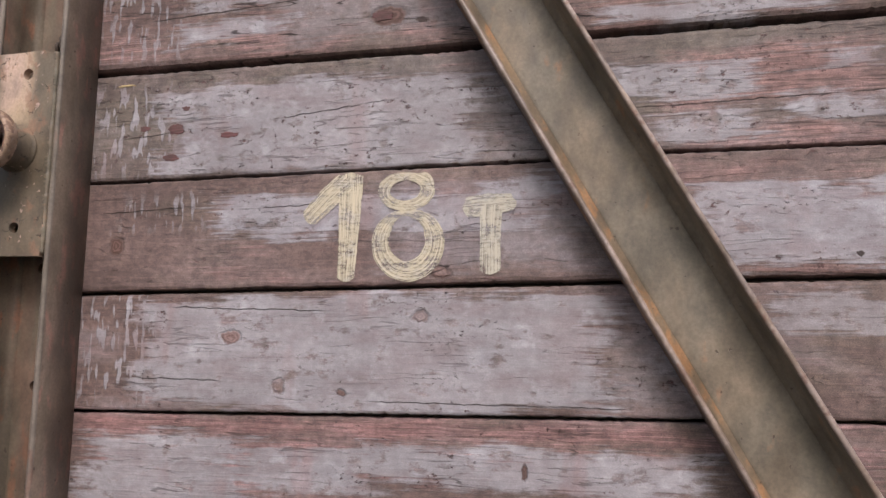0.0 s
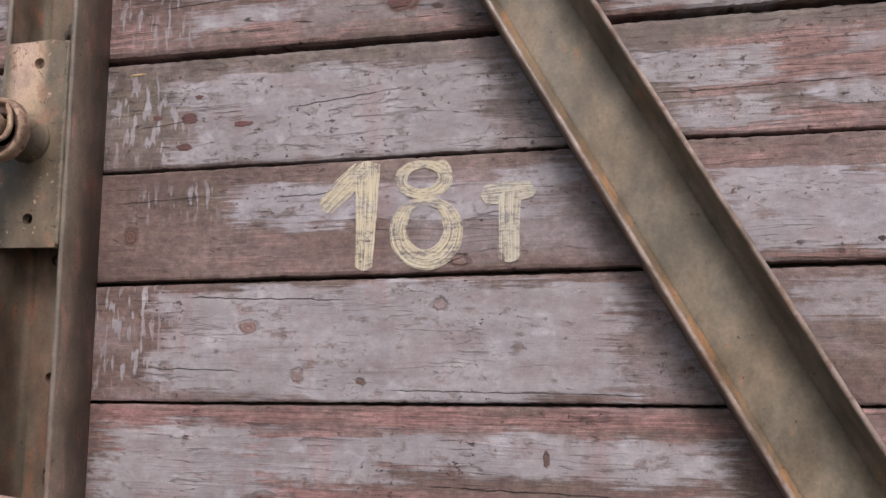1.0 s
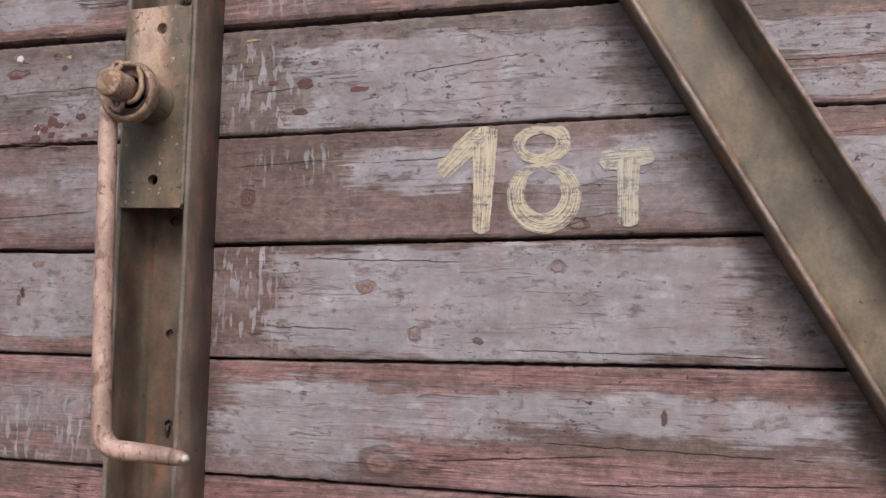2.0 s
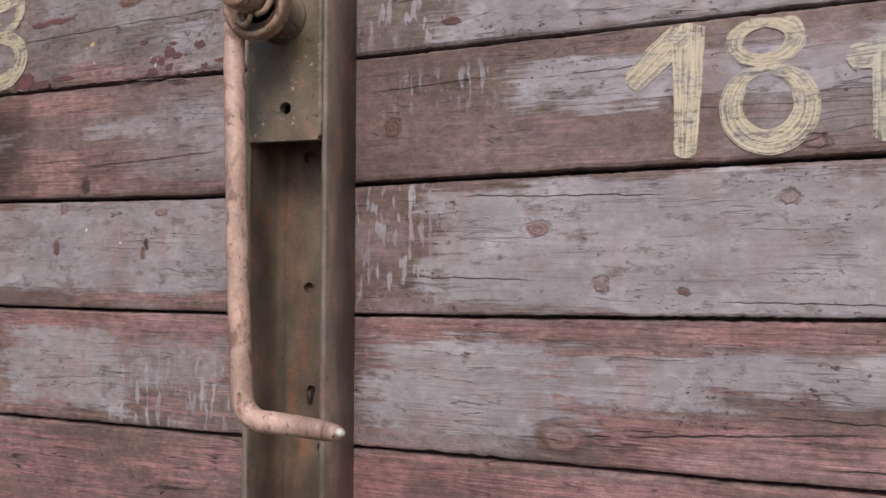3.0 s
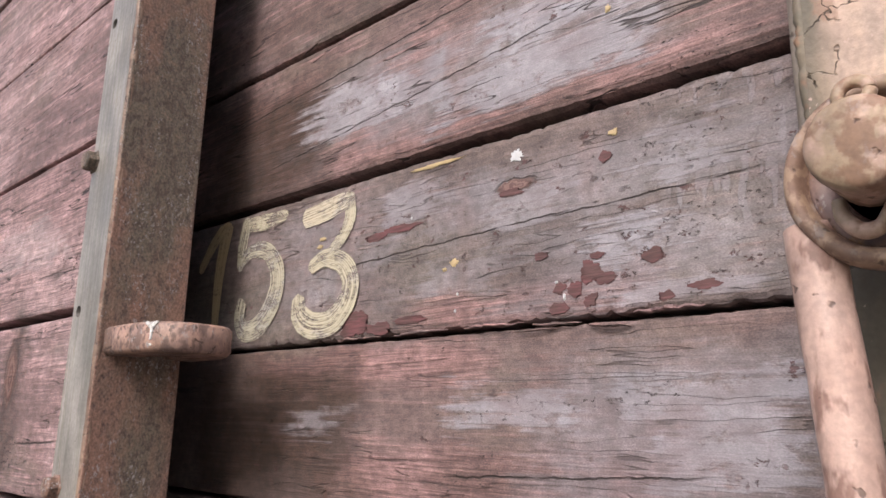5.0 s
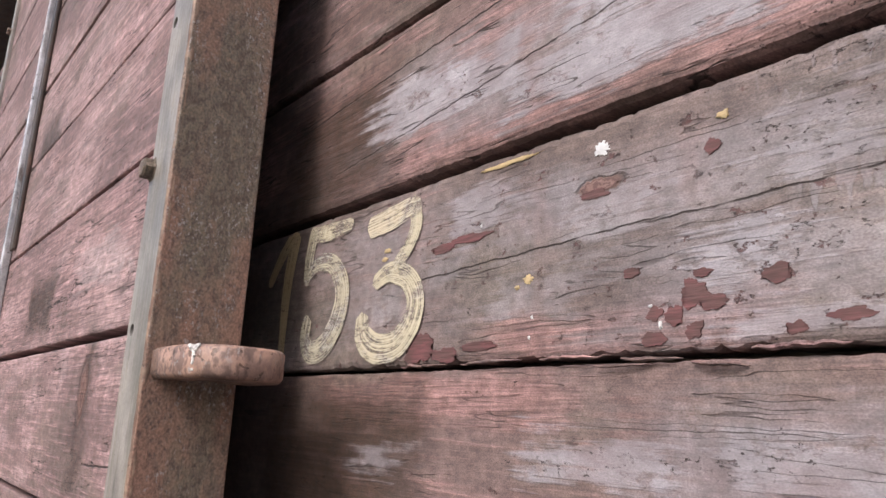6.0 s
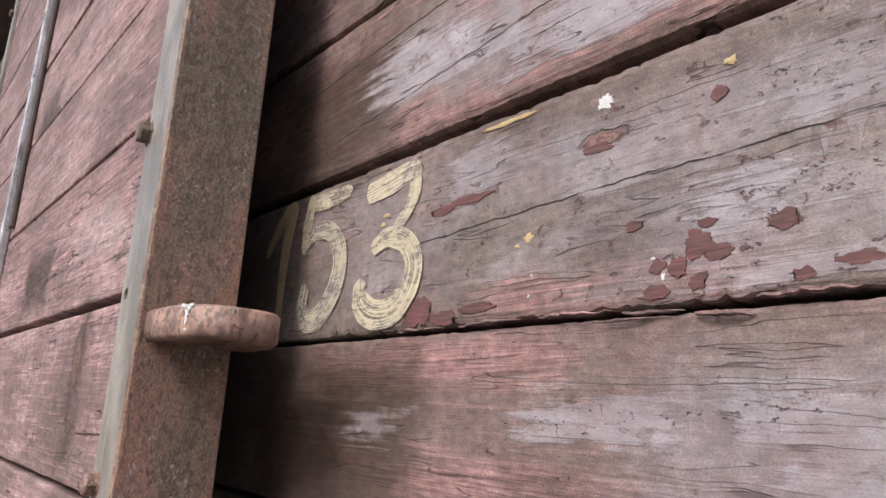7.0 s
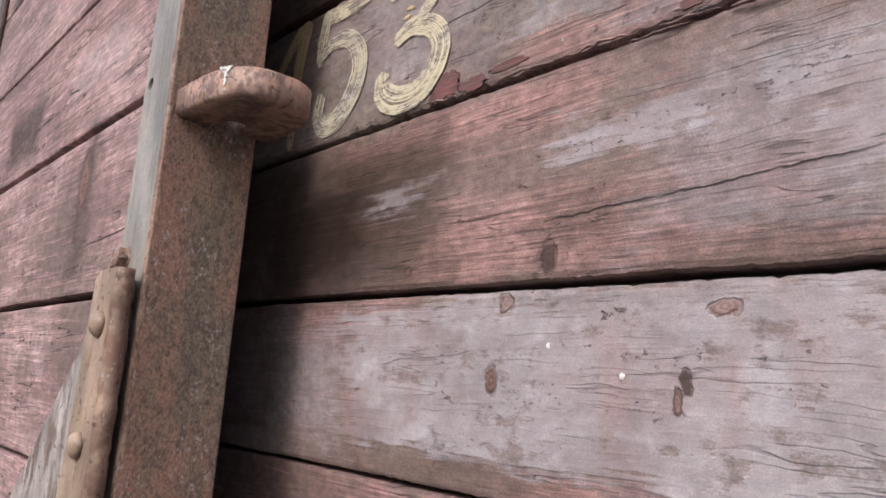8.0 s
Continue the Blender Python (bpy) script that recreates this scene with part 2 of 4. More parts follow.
M_BRACE_WORN = old_paint("ochre_rust_paint", (0.235, 0.165, 0.105), (0.185, 0.140, 0.098), (0.330, 0.175, 0.085), 0.55, stretch=(2.2, 2, 1.2))
M_PLATE = old_paint("olive_plate_paint", (0.165, 0.140, 0.102), (0.205, 0.160, 0.115), (0.270, 0.150, 0.095), 0.35, stretch=(8, 8, 5))


def patched_plate():
    """The lock plate: olive paint with a large pinkish primer patch over its upper half."""
    n = Net("lock_plate_paint")
    mid = n.noise(n.P, (1, 1, 0.6), 45.0, 5.0, 0.6)
    fine = n.noise(n.P, (1, 1, 1), 280.0, 4.0, 0.6)
    big = n.noise(n.P, (1, 1, 0.5), 11.0, 3.0)
    patch = n.box(n.warp(n.P, 0.03, 16.0), (-0.838, -0.783, 1.955, 2.10), 0.010)
    col = n.mix(n.ramp(big, 0.4, 0.6), (0.128, 0.108, 0.078), (0.172, 0.134, 0.096))
    col = n.mix(n.math("MULTIPLY", patch, n.ramp(mid, 0.3, 0.45, 0.75, 1.0)), col, n.mix(n.ramp(big, 0.42, 0.6), (0.500, 0.360, 0.290), (0.430, 0.320, 0.215)))
    col = n.mix(n.math("MULTIPLY", n.ramp(mid, 0.54, 0.62), 0.6), col, (0.250, 0.140, 0.092))
    col = n.scaled(col, n.ramp(n.noise(n.P, (1, 1, 0.6), 20.0, 4.0, 0.6), 0.33, 0.67, 0.72, 1.14))
    col = n.scaled(n.scaled(col, n.ramp(mid, 0.3, 0.7, 0.86, 1.12)), n.ramp(fine, 0.3, 0.7, 0.90, 1.08))
    cell = n.add("ShaderNodeTexVoronoi")
    cell.feature = "DISTANCE_TO_EDGE"
    cell.inputs["Scale"].default_value = 46.0
    n.put(cell.inputs["Vector"], n.warp(n.warp(n.P, 0.02, 40.0), 0.006, 160.0))
    crack = n.math("MULTIPLY", n.ramp(cell.outputs["Distance"], 0.030, 0.008), n.ramp(n.noise(n.P, (1, 1, 1.6), 34.0, 3.0), 0.55, 0.62))
    chip = n.ramp(n.noise(n.P, (1, 1, 1), 95.0, 3.0, 0.6), 0.66, 0.70)
    col = n.mix(n.math("MULTIPLY", chip, 0.8), col, (0.52, 0.37, 0.31))
    col = n.mix(n.math("MULTIPLY", crack, 0.85), col, (0.050, 0.034, 0.024))
    height = n.math("SUBTRACT", n.math("ADD", n.math("MULTIPLY", mid, 0.8), n.math("MULTIPLY", fine, 0.22)), n.math("MULTIPLY", crack, 0.8))
    return n.finish(col, n.ramp(mid, 0.3, 0.7, 0.36, 0.60), height, 0.7, 0.0025)


M_LOCK_PLATE = patched_plate()
M_ROD = old_paint("pink_primer_on_steel", (0.500, 0.345, 0.290), (0.440, 0.295, 0.245), (0.195, 0.105, 0.082), 0.52, gloss=0.45, stretch=(12, 12, 6), pits=0.34)
M_BOLT = old_paint("pinkish_bolt_paint", (0.490, 0.335, 0.265), (0.350, 0.255, 0.172), (0.215, 0.118, 0.075), 0.66, stretch=(12, 12, 12), pits=0.35, lumps=1.0, speckle=0.3)
M_EYE = old_paint("ochre_worn_ring", (0.400, 0.278, 0.208), (0.315, 0.212, 0.145), (0.165, 0.095, 0.070), 0.60, stretch=(14, 14, 14), pits=0.36, lumps=0.9, speckle=0.4)
M_WASHER = old_paint("bare_worn_washer", (0.225, 0.150, 0.130), (0.135, 0.090, 0.088), (0.300, 0.165, 0.075), 0.45, stretch=(12, 12, 12), pits=0.40, lumps=0.9, speckle=0.5, gloss=0.4)


def flaking_edge():
    """Rusted steel edge: reddish primer, dark brown pitting, remnants of olive paint and pale grey specks."""
    n = Net("rusty_brown_steel")
    big = n.noise(n.P, (1, 1, 0.35), 15.0, 5.0, 0.6)
    mid = n.noise(n.P, (1, 1, 0.7), 150.0, 6.0, 0.70)
    fine = n.noise(n.P, (1, 1, 0.8), 420.0, 4.0, 0.65)
    col = n.mix(n.ramp(big, 0.40, 0.60), (0.245, 0.140, 0.104), (0.155, 0.122, 0.090))
    flake = n.ramp(n.math("ADD", n.math("MULTIPLY", mid, 0.75), n.math("MULTIPLY", big, 0.25)), 0.48, 0.58)
    col = n.mix(n.math("MULTIPLY", flake, 0.62), col, (0.082, 0.055, 0.044))
    col = n.mix(n.math("MULTIPLY", n.ramp(mid, 0.43, 0.34), 0.6), col, (0.275, 0.175, 0.130))
    col = n.scaled(col, n.ramp(fine, 0.32, 0.68, 0.66, 1.34))
    sm = n.math("MULTIPLY", n.ramp(n.noise(n.P, (1, 1, 0.8), 240.0, 5.0, 0.72), 0.555, 0.62), n.ramp(n.noise(n.P, (1, 1, 0.6), 23.0, 3.0), 0.42, 0.60))
    col = n.mix(n.math("MULTIPLY", sm, 0.85), col, (0.36, 0.33, 0.325))
    height = n.math("SUBTRACT", n.math("MULTIPLY", fine, 0.3), n.math("MULTIPLY", flake, 0.5))
    return n.finish(col, n.ramp(mid, 0.3, 0.7, 0.42, 0.68), height, 0.8, 0.002)


M_DOOR_EDGE = flaking_edge()
M_POST_LIP = old_paint("grey_olive_lip_paint", (0.235, 0.195, 0.165), (0.185, 0.152, 0.122), (0.190, 0.112, 0.085), 0.35)
M_DOOR_FLANGE = old_paint("grey_worn_steel", (0.300, 0.275, 0.255), (0.240, 0.222, 0.195), (0.300, 0.205, 0.150), 0.15, gloss=0.42, stretch=(40, 40, 0.7))
M_BAR = old_paint("flaking_grey_bar_paint", (0.420, 0.390, 0.380), (0.210, 0.165, 0.148), (0.120, 0.080, 0.068), 0.55, speckle=1.0, stretch=(9, 9, 2.5), gloss=0.4, pits=0.38)
# pale bluish base colour stands in for sky reflections on worn steel
M_STEEL_BAR = old_paint("steel_bar_painted_sheen", (0.560, 0.555, 0.585), (0.400, 0.385, 0.390), (0.200, 0.150, 0.125), 0.30, stretch=(9, 9, 2.0), gloss=0.25, pits=0.34)
M_CORNER = old_paint("orange_worn_corner", (0.330, 0.225, 0.165), (0.200, 0.130, 0.098), (0.150, 0.080, 0.058), 0.62, stretch=(10, 10, 8), speckle=0.7, pits=0.36)
M_OCHRE = old_paint("ochre_plate_paint", (0.330, 0.250, 0.180), (0.280, 0.205, 0.165), (0.210, 0.110, 0.080), 0.42, pits=0.36, stretch=(9, 9, 3))
M_DARK = old_paint("dark_rusty_steel", (0.055, 0.040, 0.034), (0.070, 0.050, 0.040), (0.090, 0.050, 0.036), 0.4)
M_BRIGHT = old_paint("bare_metal_tip", (0.70, 0.68, 0.66), (0.62, 0.60, 0.58), (0.45, 0.33, 0.28), 0.1, gloss=0.25)


def cream_paint(name, strength, one=(0.57, 0.515, 0.375), two=(0.40, 0.355, 0.270), chalk=(0.50, 0.455, 0.385)):
    """Hand-brushed paint: streaks along the stroke, worn through where the grain stands proud."""
    n = Net(name)
    brush = n.add("ShaderNodeUVMap")
    brush.uv_map = "brush"
    streak = n.noise(brush.outputs[0], (14, 620, 1), 1.0, 3.0, 0.6)
    grain = n.noise(n.P, (14, 6, 330), 1.0, 3.0, 0.6)
    worn = n.noise(n.P, (1, 1, 1.4), 30.0, 5.0, 0.65)
    chip = n.noise(n.P, (1, 1, 2.0), 150.0, 4.0, 0.65)
    col = n.mix(n.ramp(streak, 0.33, 0.67), one, two)
    col = n.mix(n.ramp(worn, 0.46, 0.64), col, chalk)
    n.finish(col, 0.6, n.math("ADD", n.math("MULTIPLY", streak, 0.5), n.math("MULTIPLY", grain, 0.5)), 0.4, 0.001)
    bare = n.math("ADD", n.math("MULTIPLY", streak, 0.34), n.math("ADD", n.math("MULTIPLY", grain, 0.16), n.math("ADD", n.math("MULTIPLY", worn, 0.28), n.math("MULTIPLY", chip, 0.22))))
    clear = n.add("ShaderNodeBsdfTransparent")
    m = n.add("ShaderNodeMixShader")
    n.put(m.inputs[0], n.ramp(bare, strength - 0.035, strength + 0.10, 0.97, 0.08))
    n.t.links.new(clear.outputs[0], m.inputs[1])
    n.t.links.new(n.bsdf.outputs[0], m.inputs[2])
    n.t.links.new(m.outputs[0], n.out.inputs[0])
    return n.mat


M_CREAM = cream_paint("cream_brushed_paint", 0.503, (0.62, 0.550, 0.410), (0.43, 0.372, 0.285), (0.55, 0.50, 0.43))
M_CREAM_PALE = cream_paint("pale_thin_paint", 0.503, (0.55, 0.51, 0.42), (0.41, 0.37, 0.31), (0.50, 0.47, 0.42))
M_CREAM_WORN = cream_paint("worn_cream_paint", 0.498)
M_CREAM_OCHRE = cream_paint("ochre_worn_paint", 0.535, (0.56, 0.43, 0.25), (0.42, 0.31, 0.17), (0.48, 0.37, 0.23))
M_CREAM_CHALKY = cream_paint("chalky_worn_paint", 0.488, (0.49, 0.445, 0.335), (0.34, 0.31, 0.25), (0.47, 0.45, 0.42))
M_CREAM_FAINT = cream_paint("faint_cream_paint", 0.475)


# ---- building helpers ----
def part(name, bm, material, parent=None, label=""):
    """Link a bmesh (or a mesh) as one object under a thing or a part."""
    if isinstance(bm, bpy.types.Mesh):
        me = bm
    else:
        me = bpy.data.meshes.new(name)
        bm.normal_update()
        bm.to_mesh(me)
        bm.free()
    if not me.materials:
        me.materials.append(material)
    ob = new(name, me)
    ob.parent = parent
    if label:
        ob["label"] = label
    return ob


def thing(name, label, category, group="", kind=""):
    return tagged(new(name), label, category, group, kind)


def box_bm(x0, x1, y0, y1, z0, z1, bevel=0.002, seg=2):
    bm = bmesh.new()
    bmesh.ops.create_cube(bm, size=1.0)
    for v in bm.verts:
        v.co = Vector((x0 + (v.co.x + 0.5) * (x1 - x0), y0 + (v.co.y + 0.5) * (y1 - y0), z0 + (v.co.z + 0.5) * (z1 - z0)))
    if bevel:
        bmesh.ops.bevel(bm, geom=bm.edges[:], offset=bevel, segments=seg, profile=0.6, affect="EDGES")
    return bm


def lathe_y(profile, cx, cz, seg=40, wobble=0.0):
    """A turned part round an axis along y. profile: (radius, y) from the back to the front; ends are closed."""
    bm = bmesh.new()
    rings = []
    for r, y in profile:
        ring = []
        for i in range(seg):
            a = 2 * math.pi * i / seg
            k = 1 + wobble * noise.noise(Vector((math.cos(a) * 1.5, math.sin(a) * 1.5, y * 40 + r * 30)))
            ring.append(bm.verts.new((cx + r * k * math.cos(a), y, cz + r * k * math.sin(a))))
        rings.append(ring)
    for a, b in zip(rings, rings[1:]):
        for i in range(seg):
            bm.faces.new((a[i], a[(i + 1) % seg], b[(i + 1) % seg], b[i]))
    bm.faces.new(rings[0][::-1])
    bm.faces.new(rings[-1])
    bmesh.ops.recalc_face_normals(bm, faces=bm.faces[:])
    for f in bm.faces:
        f.smooth = len(f.verts) == 4
    return bm


def tube_bm(path, radii, seg=20, rough=0.0):
    """A round bar along a path of points, with a radius at each; ends are closed."""
    bm = bmesh.new()
    pts = [Vector(p) for p in path]
    rings = []
    up = Vector((0, 1, 0))
    for i, p in enumerate(pts):
        d = (pts[min(i + 1, len(pts) - 1)] - pts[max(i - 1, 0)]).normalized()
        if abs(d.dot(up)) > 0.95:
            up = Vector((1, 0, 0))
        u = d.cross(up).normalized()
        w = u.cross(d).normalized()
        up = w
        ring = []
        for j in range(seg):
            a = 2 * math.pi * j / seg
            q = u * math.cos(a) + w * math.sin(a)
            k = radii[i] * (1 + rough * noise.noise((p + q * radii[i]) * 45))
            ring.append(bm.verts.new(p + q * k))
        rings.append(ring)
    for a, b in zip(rings, rings[1:]):
        for j in range(seg):
            bm.faces.new((a[j], a[(j + 1) % seg], b[(j + 1) % seg], b[j]))
    bm.faces.new(rings[0][::-1])
    bm.faces.new(rings[-1])
    bmesh.ops.recalc_face_normals(bm, faces=bm.faces[:])
    for f in bm.faces:
        f.smooth = len(f.verts) == 4
    return bm


def smooth_path(points, steps=10):
    """Catmull-Rom through the points."""
    pts = [Vector(p) for p in points]
    pts = [pts[0] * 2 - pts[1]] + pts + [pts[-1] * 2 - pts[-2]]
    out = []
    for i in range(1, len(pts) - 2):
        a, b, c, d = pts[i - 1:i + 3]
        for s in range(steps):
            t = s / steps
            out.append(0.5 * ((2 * b) + (c - a) * t + (2 * a - 5 * b + 4 * c - d) * t * t + (3 * b - 3 * c + d - a) * t ** 3))
    out.append(pts[-2])
    return out


def plate_bm(outline, holes, y_front, y_back, seg=16):
    """A flat plate in the xz plane with round holes (x, z, radius) through it."""
    bm = bmesh.new()
    edges = []

    def loop(pts):
        vs = [bm.verts.new((x, y_front, z)) for x, z in pts]
        for i in range(len(vs)):
            edges.append(bm.edges.new((vs[i], vs[(i + 1) % len(vs)])))

    loop(outline)
    for x, z, r in holes:
        loop([(x + r * math.cos(2 * math.pi * i / seg), z + r * math.sin(2 * math.pi * i / seg)) for i in range(seg)])
    bmesh.ops.triangle_fill(bm, edges=edges, use_beauty=True)
    got = bmesh.ops.extrude_face_region(bm, geom=bm.faces[:])
    for v in [e for e in got["geom"] if isinstance(e, bmesh.types.BMVert)]:
        v.co.y = y_back
    bmesh.ops.recalc_face_normals(bm, faces=bm.faces[:])
    return bm


def flange_bm(side, width, depth, thick, length, steps, wave=0.0006):
    """One leg of a rolled channel in its own frame: u across, v from the wall outward, w along. Its lip is rounded."""
    prof = [(0, 0), (0, depth - 0.003), (0.0012, depth - 0.0008), (0.004, depth), (thick - 0.003, depth - 0.0006), (thick - 0.0008, depth - 0.003),
            (thick, depth * 0.5), (thick + 0.0015, 0.020), (thick + 0.005, 0.0125), (thick + 0.012, 0.0085), (thick + 0.012, 0)]
    bm = bmesh.new()
    rows = []
    for i in range(steps + 1):
        w = length * i / steps
        row = []
        for u, v in prof:
            k = wave * noise.noise(Vector((w * 9, side * 5 + u * 30, v * 20)))
            uu = (-width / 2 + u + k) if side < 0 else (width / 2 - u + k)
            row.append(bm.verts.new((uu, v + k, w)))
        rows.append(row)
    m = len(prof)
    for a, b in zip(rows, rows[1:]):
        for j in range(m):
            f = bm.faces.new((a[j], a[(j + 1) % m], b[(j + 1) % m], b[j]))
            f.smooth = True
    bm.faces.new(rows[0])
    bm.faces.new(rows[-1][::-1])
    bmesh.ops.recalc_face_normals(bm, faces=bm.faces[:])
    return bm


def moved(bm, m):
    bmesh.ops.transform(bm, matrix=m, verts=bm.verts[:])
    bmesh.ops.recalc_face_normals(bm, faces=bm.faces[:])
    return bm


def level(stations, x):
    """Height of a joint at x, from (x, z) stations."""
    for (xa, za), (xb, zb) in zip(stations, stations[1:]):
        if x <= xb:
            return za + (zb - za) * max(0.0, (x - xa) / (xb - xa))
    return stations[-1][1]


def plank_mesh(xs, low, high, y, thick, cut_low, cut_high, cham_low, cham_high, seed, ragged=1.0):
    """A board along x with chamfered, slightly splintered edges. low and high give the joint heights."""
    verts, faces = [], []
    rows = 7
    for x in xs:
        n1 = noise.noise(Vector((x * 22, seed, 0.3)))
        n2 = noise.noise(Vector((x * 22, seed, 7.3)))
        s1 = max(0.0, noise.noise(Vector((x * 130, seed, 2.1)))) * 0.0024 * ragged + 0.0007 * ragged * noise.noise(Vector((x * 310, seed, 4.1)))
        s2 = max(0.0, noise.noise(Vector((x * 130, seed, 9.1)))) * 0.0025 * ragged
        z0 = low(x) + cut_low + 0.0010 * n1 * ragged + s1
        z1 = high(x) - cut_high - 0.0008 * n2 * ragged - s2
        c0, c1 = cham_low * (1 + 0.35 * n2), cham_high * (1 + 0.35 * n1)
        prof = [(y + thick, z0), (y + c0 * 0.9, z0), (y + c0 * 0.25, z0 + c0 * 0.30)]
        for i in range(rows):
            f = i / (rows - 1)
            z = z0 + c0 + (z1 - c1 - z0 - c0) * f
            prof.append((y + 0.0006 * noise.noise(Vector((x * 6, z * 20, seed))), z))
        prof += [(y + c1 * 0.25, z1 - c1 * 0.30), (y + c1 * 0.9, z1), (y + thick, z1)]
        verts += [(x, a, b) for a, b in prof]
    m = rows + 6
    for i in range(len(xs) - 1):
        for j in range(m):
            faces.append((i * m + j, i * m + (j + 1) % m, (i + 1) * m + (j + 1) % m, (i + 1) * m + j))
    faces.append(tuple(range(m))[::-1])
    faces.append(tuple(range((len(xs) - 1) * m, len(xs) * m)))
    me = bpy.data.meshes.new("plank")
    me.from_pydata(verts, [], faces)
    bm = bmesh.new()
    bm.from_mesh(me)
    bmesh.ops.recalc_face_normals(bm, faces=bm.faces[:])
    bm.to_mesh(me)
    bm.free()
    return me


def stroke_bm(points, widths, y, seed):
    """One brush stroke on the boards: a thin ribbon along a path, with ragged rounded ends."""
    path = smooth_path([(x, 0, z) for x, z in points], 12)
    bm = bmesh.new()
    rows, total = [], len(path) - 1
    for i, p in enumerate(path):
        d = (path[min(i + 1, total)] - path[max(i - 1, 0)]).normalized()
        nrm = Vector((-d.z, 0, d.x))
        f = i / total
        k = f * (len(widths) - 1)
        j = min(int(k), len(widths) - 2)
        w = (widths[j] + (widths[j + 1] - widths[j]) * (k - j)) / 2
        row = []
        for s in (-1, -0.5, 0, 0.5, 1):
            r = 1 + 0.10 * noise.noise(Vector((f * 14 + seed, s * 3, 0)))
            reach = 0.006 * (1 - s * s) * (1 if i == total else -1 if i == 0 else 0)
            jag = 0.004 * noise.noise(Vector((s * 9, seed, i))) if i in (0, total) else 0
            q = p + nrm * (w * s * r) + d * (reach + jag)
            row.append(bm.verts.new((q.x, y - 0.0004 * f, q.z)))
        rows.append(row)
    uv = bm.loops.layers.uv.new("brush")
    length = sum((b - a).length for a, b in zip(path, path[1:]))
    for i, (a, b) in enumerate(zip(rows, rows[1:])):
        for j in range(4):
            f = bm.faces.new((a[j], a[j + 1], b[j + 1], b[j]))
            for lo, (di, dj) in zip(f.loops, ((0, 0), (0, 1), (1, 1), (1, 0))):
                lo[uv].uv = (seed * 3.1 + (i + di) / total * length, seed * 1.7 + (j + dj) / 4 * 0.03)
    for f in bm.faces:
        f.normal_update()
        if f.normal.y > 0:
            f.normal_flip()
    return bm


# ---- ground ----
def ground_material():
    n = Net("gravel_ground")
    a = n.noise(n.P, (1, 1, 1), 1.2, 4.0)
    b = n.noise(n.P, (1, 1, 1), 45.0, 4.0)
    col = n.mix(n.ramp(a, 0.4, 0.6), (0.085, 0.078, 0.068), (0.060, 0.058, 0.046))
    return n.finish(n.scaled(col, n.ramp(b, 0.3, 0.7, 0.7, 1.25)), 0.9, b, 0.6, 0.02)


bm = bmesh.new()
bmesh.ops.create_grid(bm, x_segments=8, y_segments=8, size=600)
ground = part("ground", bm, ground_material())
tagged(ground, "grey brown gravel ground beside the wagon", "ground", kind="structure")

# ---- the wagon's boarded side ----
WALL_Y = 1.0
J_TOP = [(-9.5, 2.402), (2.6, 2.395)]
J_G = [(-9.5, 2.234), (-1.6, 2.234), (-0.7, 2.232), (0.35, 2.222), (2.6, 2.222)]
J_D = [(-9.5, 2.060), (-1.6, 2.060), (-0.74, 2.058), (-0.16, 2.057), (0.0, 2.060), (0.35, 2.060), (2.6, 2.06)]
J_C = [(-9.5, 1.886), (-1.6, 1.886), (-0.74, 1.885), (-0.06, 1.891), (0.10, 1.895), (0.33, 1.895), (2.6, 1.895)]
J_A = [(-9.5, 1.722), (-1.6, 1.719), (-0.96, 1.711), (-0.74, 1.720), (0.03, 1.730), (0.34, 1.733), (2.6, 1.74)]
J_B = [(-9.5, 1.552), (-1.49, 1.551), (-0.96, 1.548), (-0.74, 1.550), (0.13, 1.561), (0.33, 1.564), (2.6, 1.568)]
J_E = [(-9.5, 1.378), (-0.7, 1.381), (2.6, 1.385)]
J_F = [(-9.5, 1.210), (2.6, 1.212)]
J_LOW = [(-9.5, 1.045), (2.6, 1.045)]


def stations(x0, x1, fine0, fine1, fine=0.010, coarse=0.25):
    xs, x = [x0], x0
    while x < x1 - 1e-6:
        step = fine if fine0 <= x < fine1 else coarse
        if x < fine0 < x + step:
            step = fine0 - x
        x = min(x1, x + step)
        xs.append(x)
    return xs


wall = thing("wall_1", "old wagon side of weathered grey and brown painted planks", "wall", kind="structure")
XS_LEFT = stations(-9.5, -0.799, -1.80, -0.799, 0.005)
XS_RIGHT = stations(-0.797, 2.6, -0.797, 0.62, 0.005)

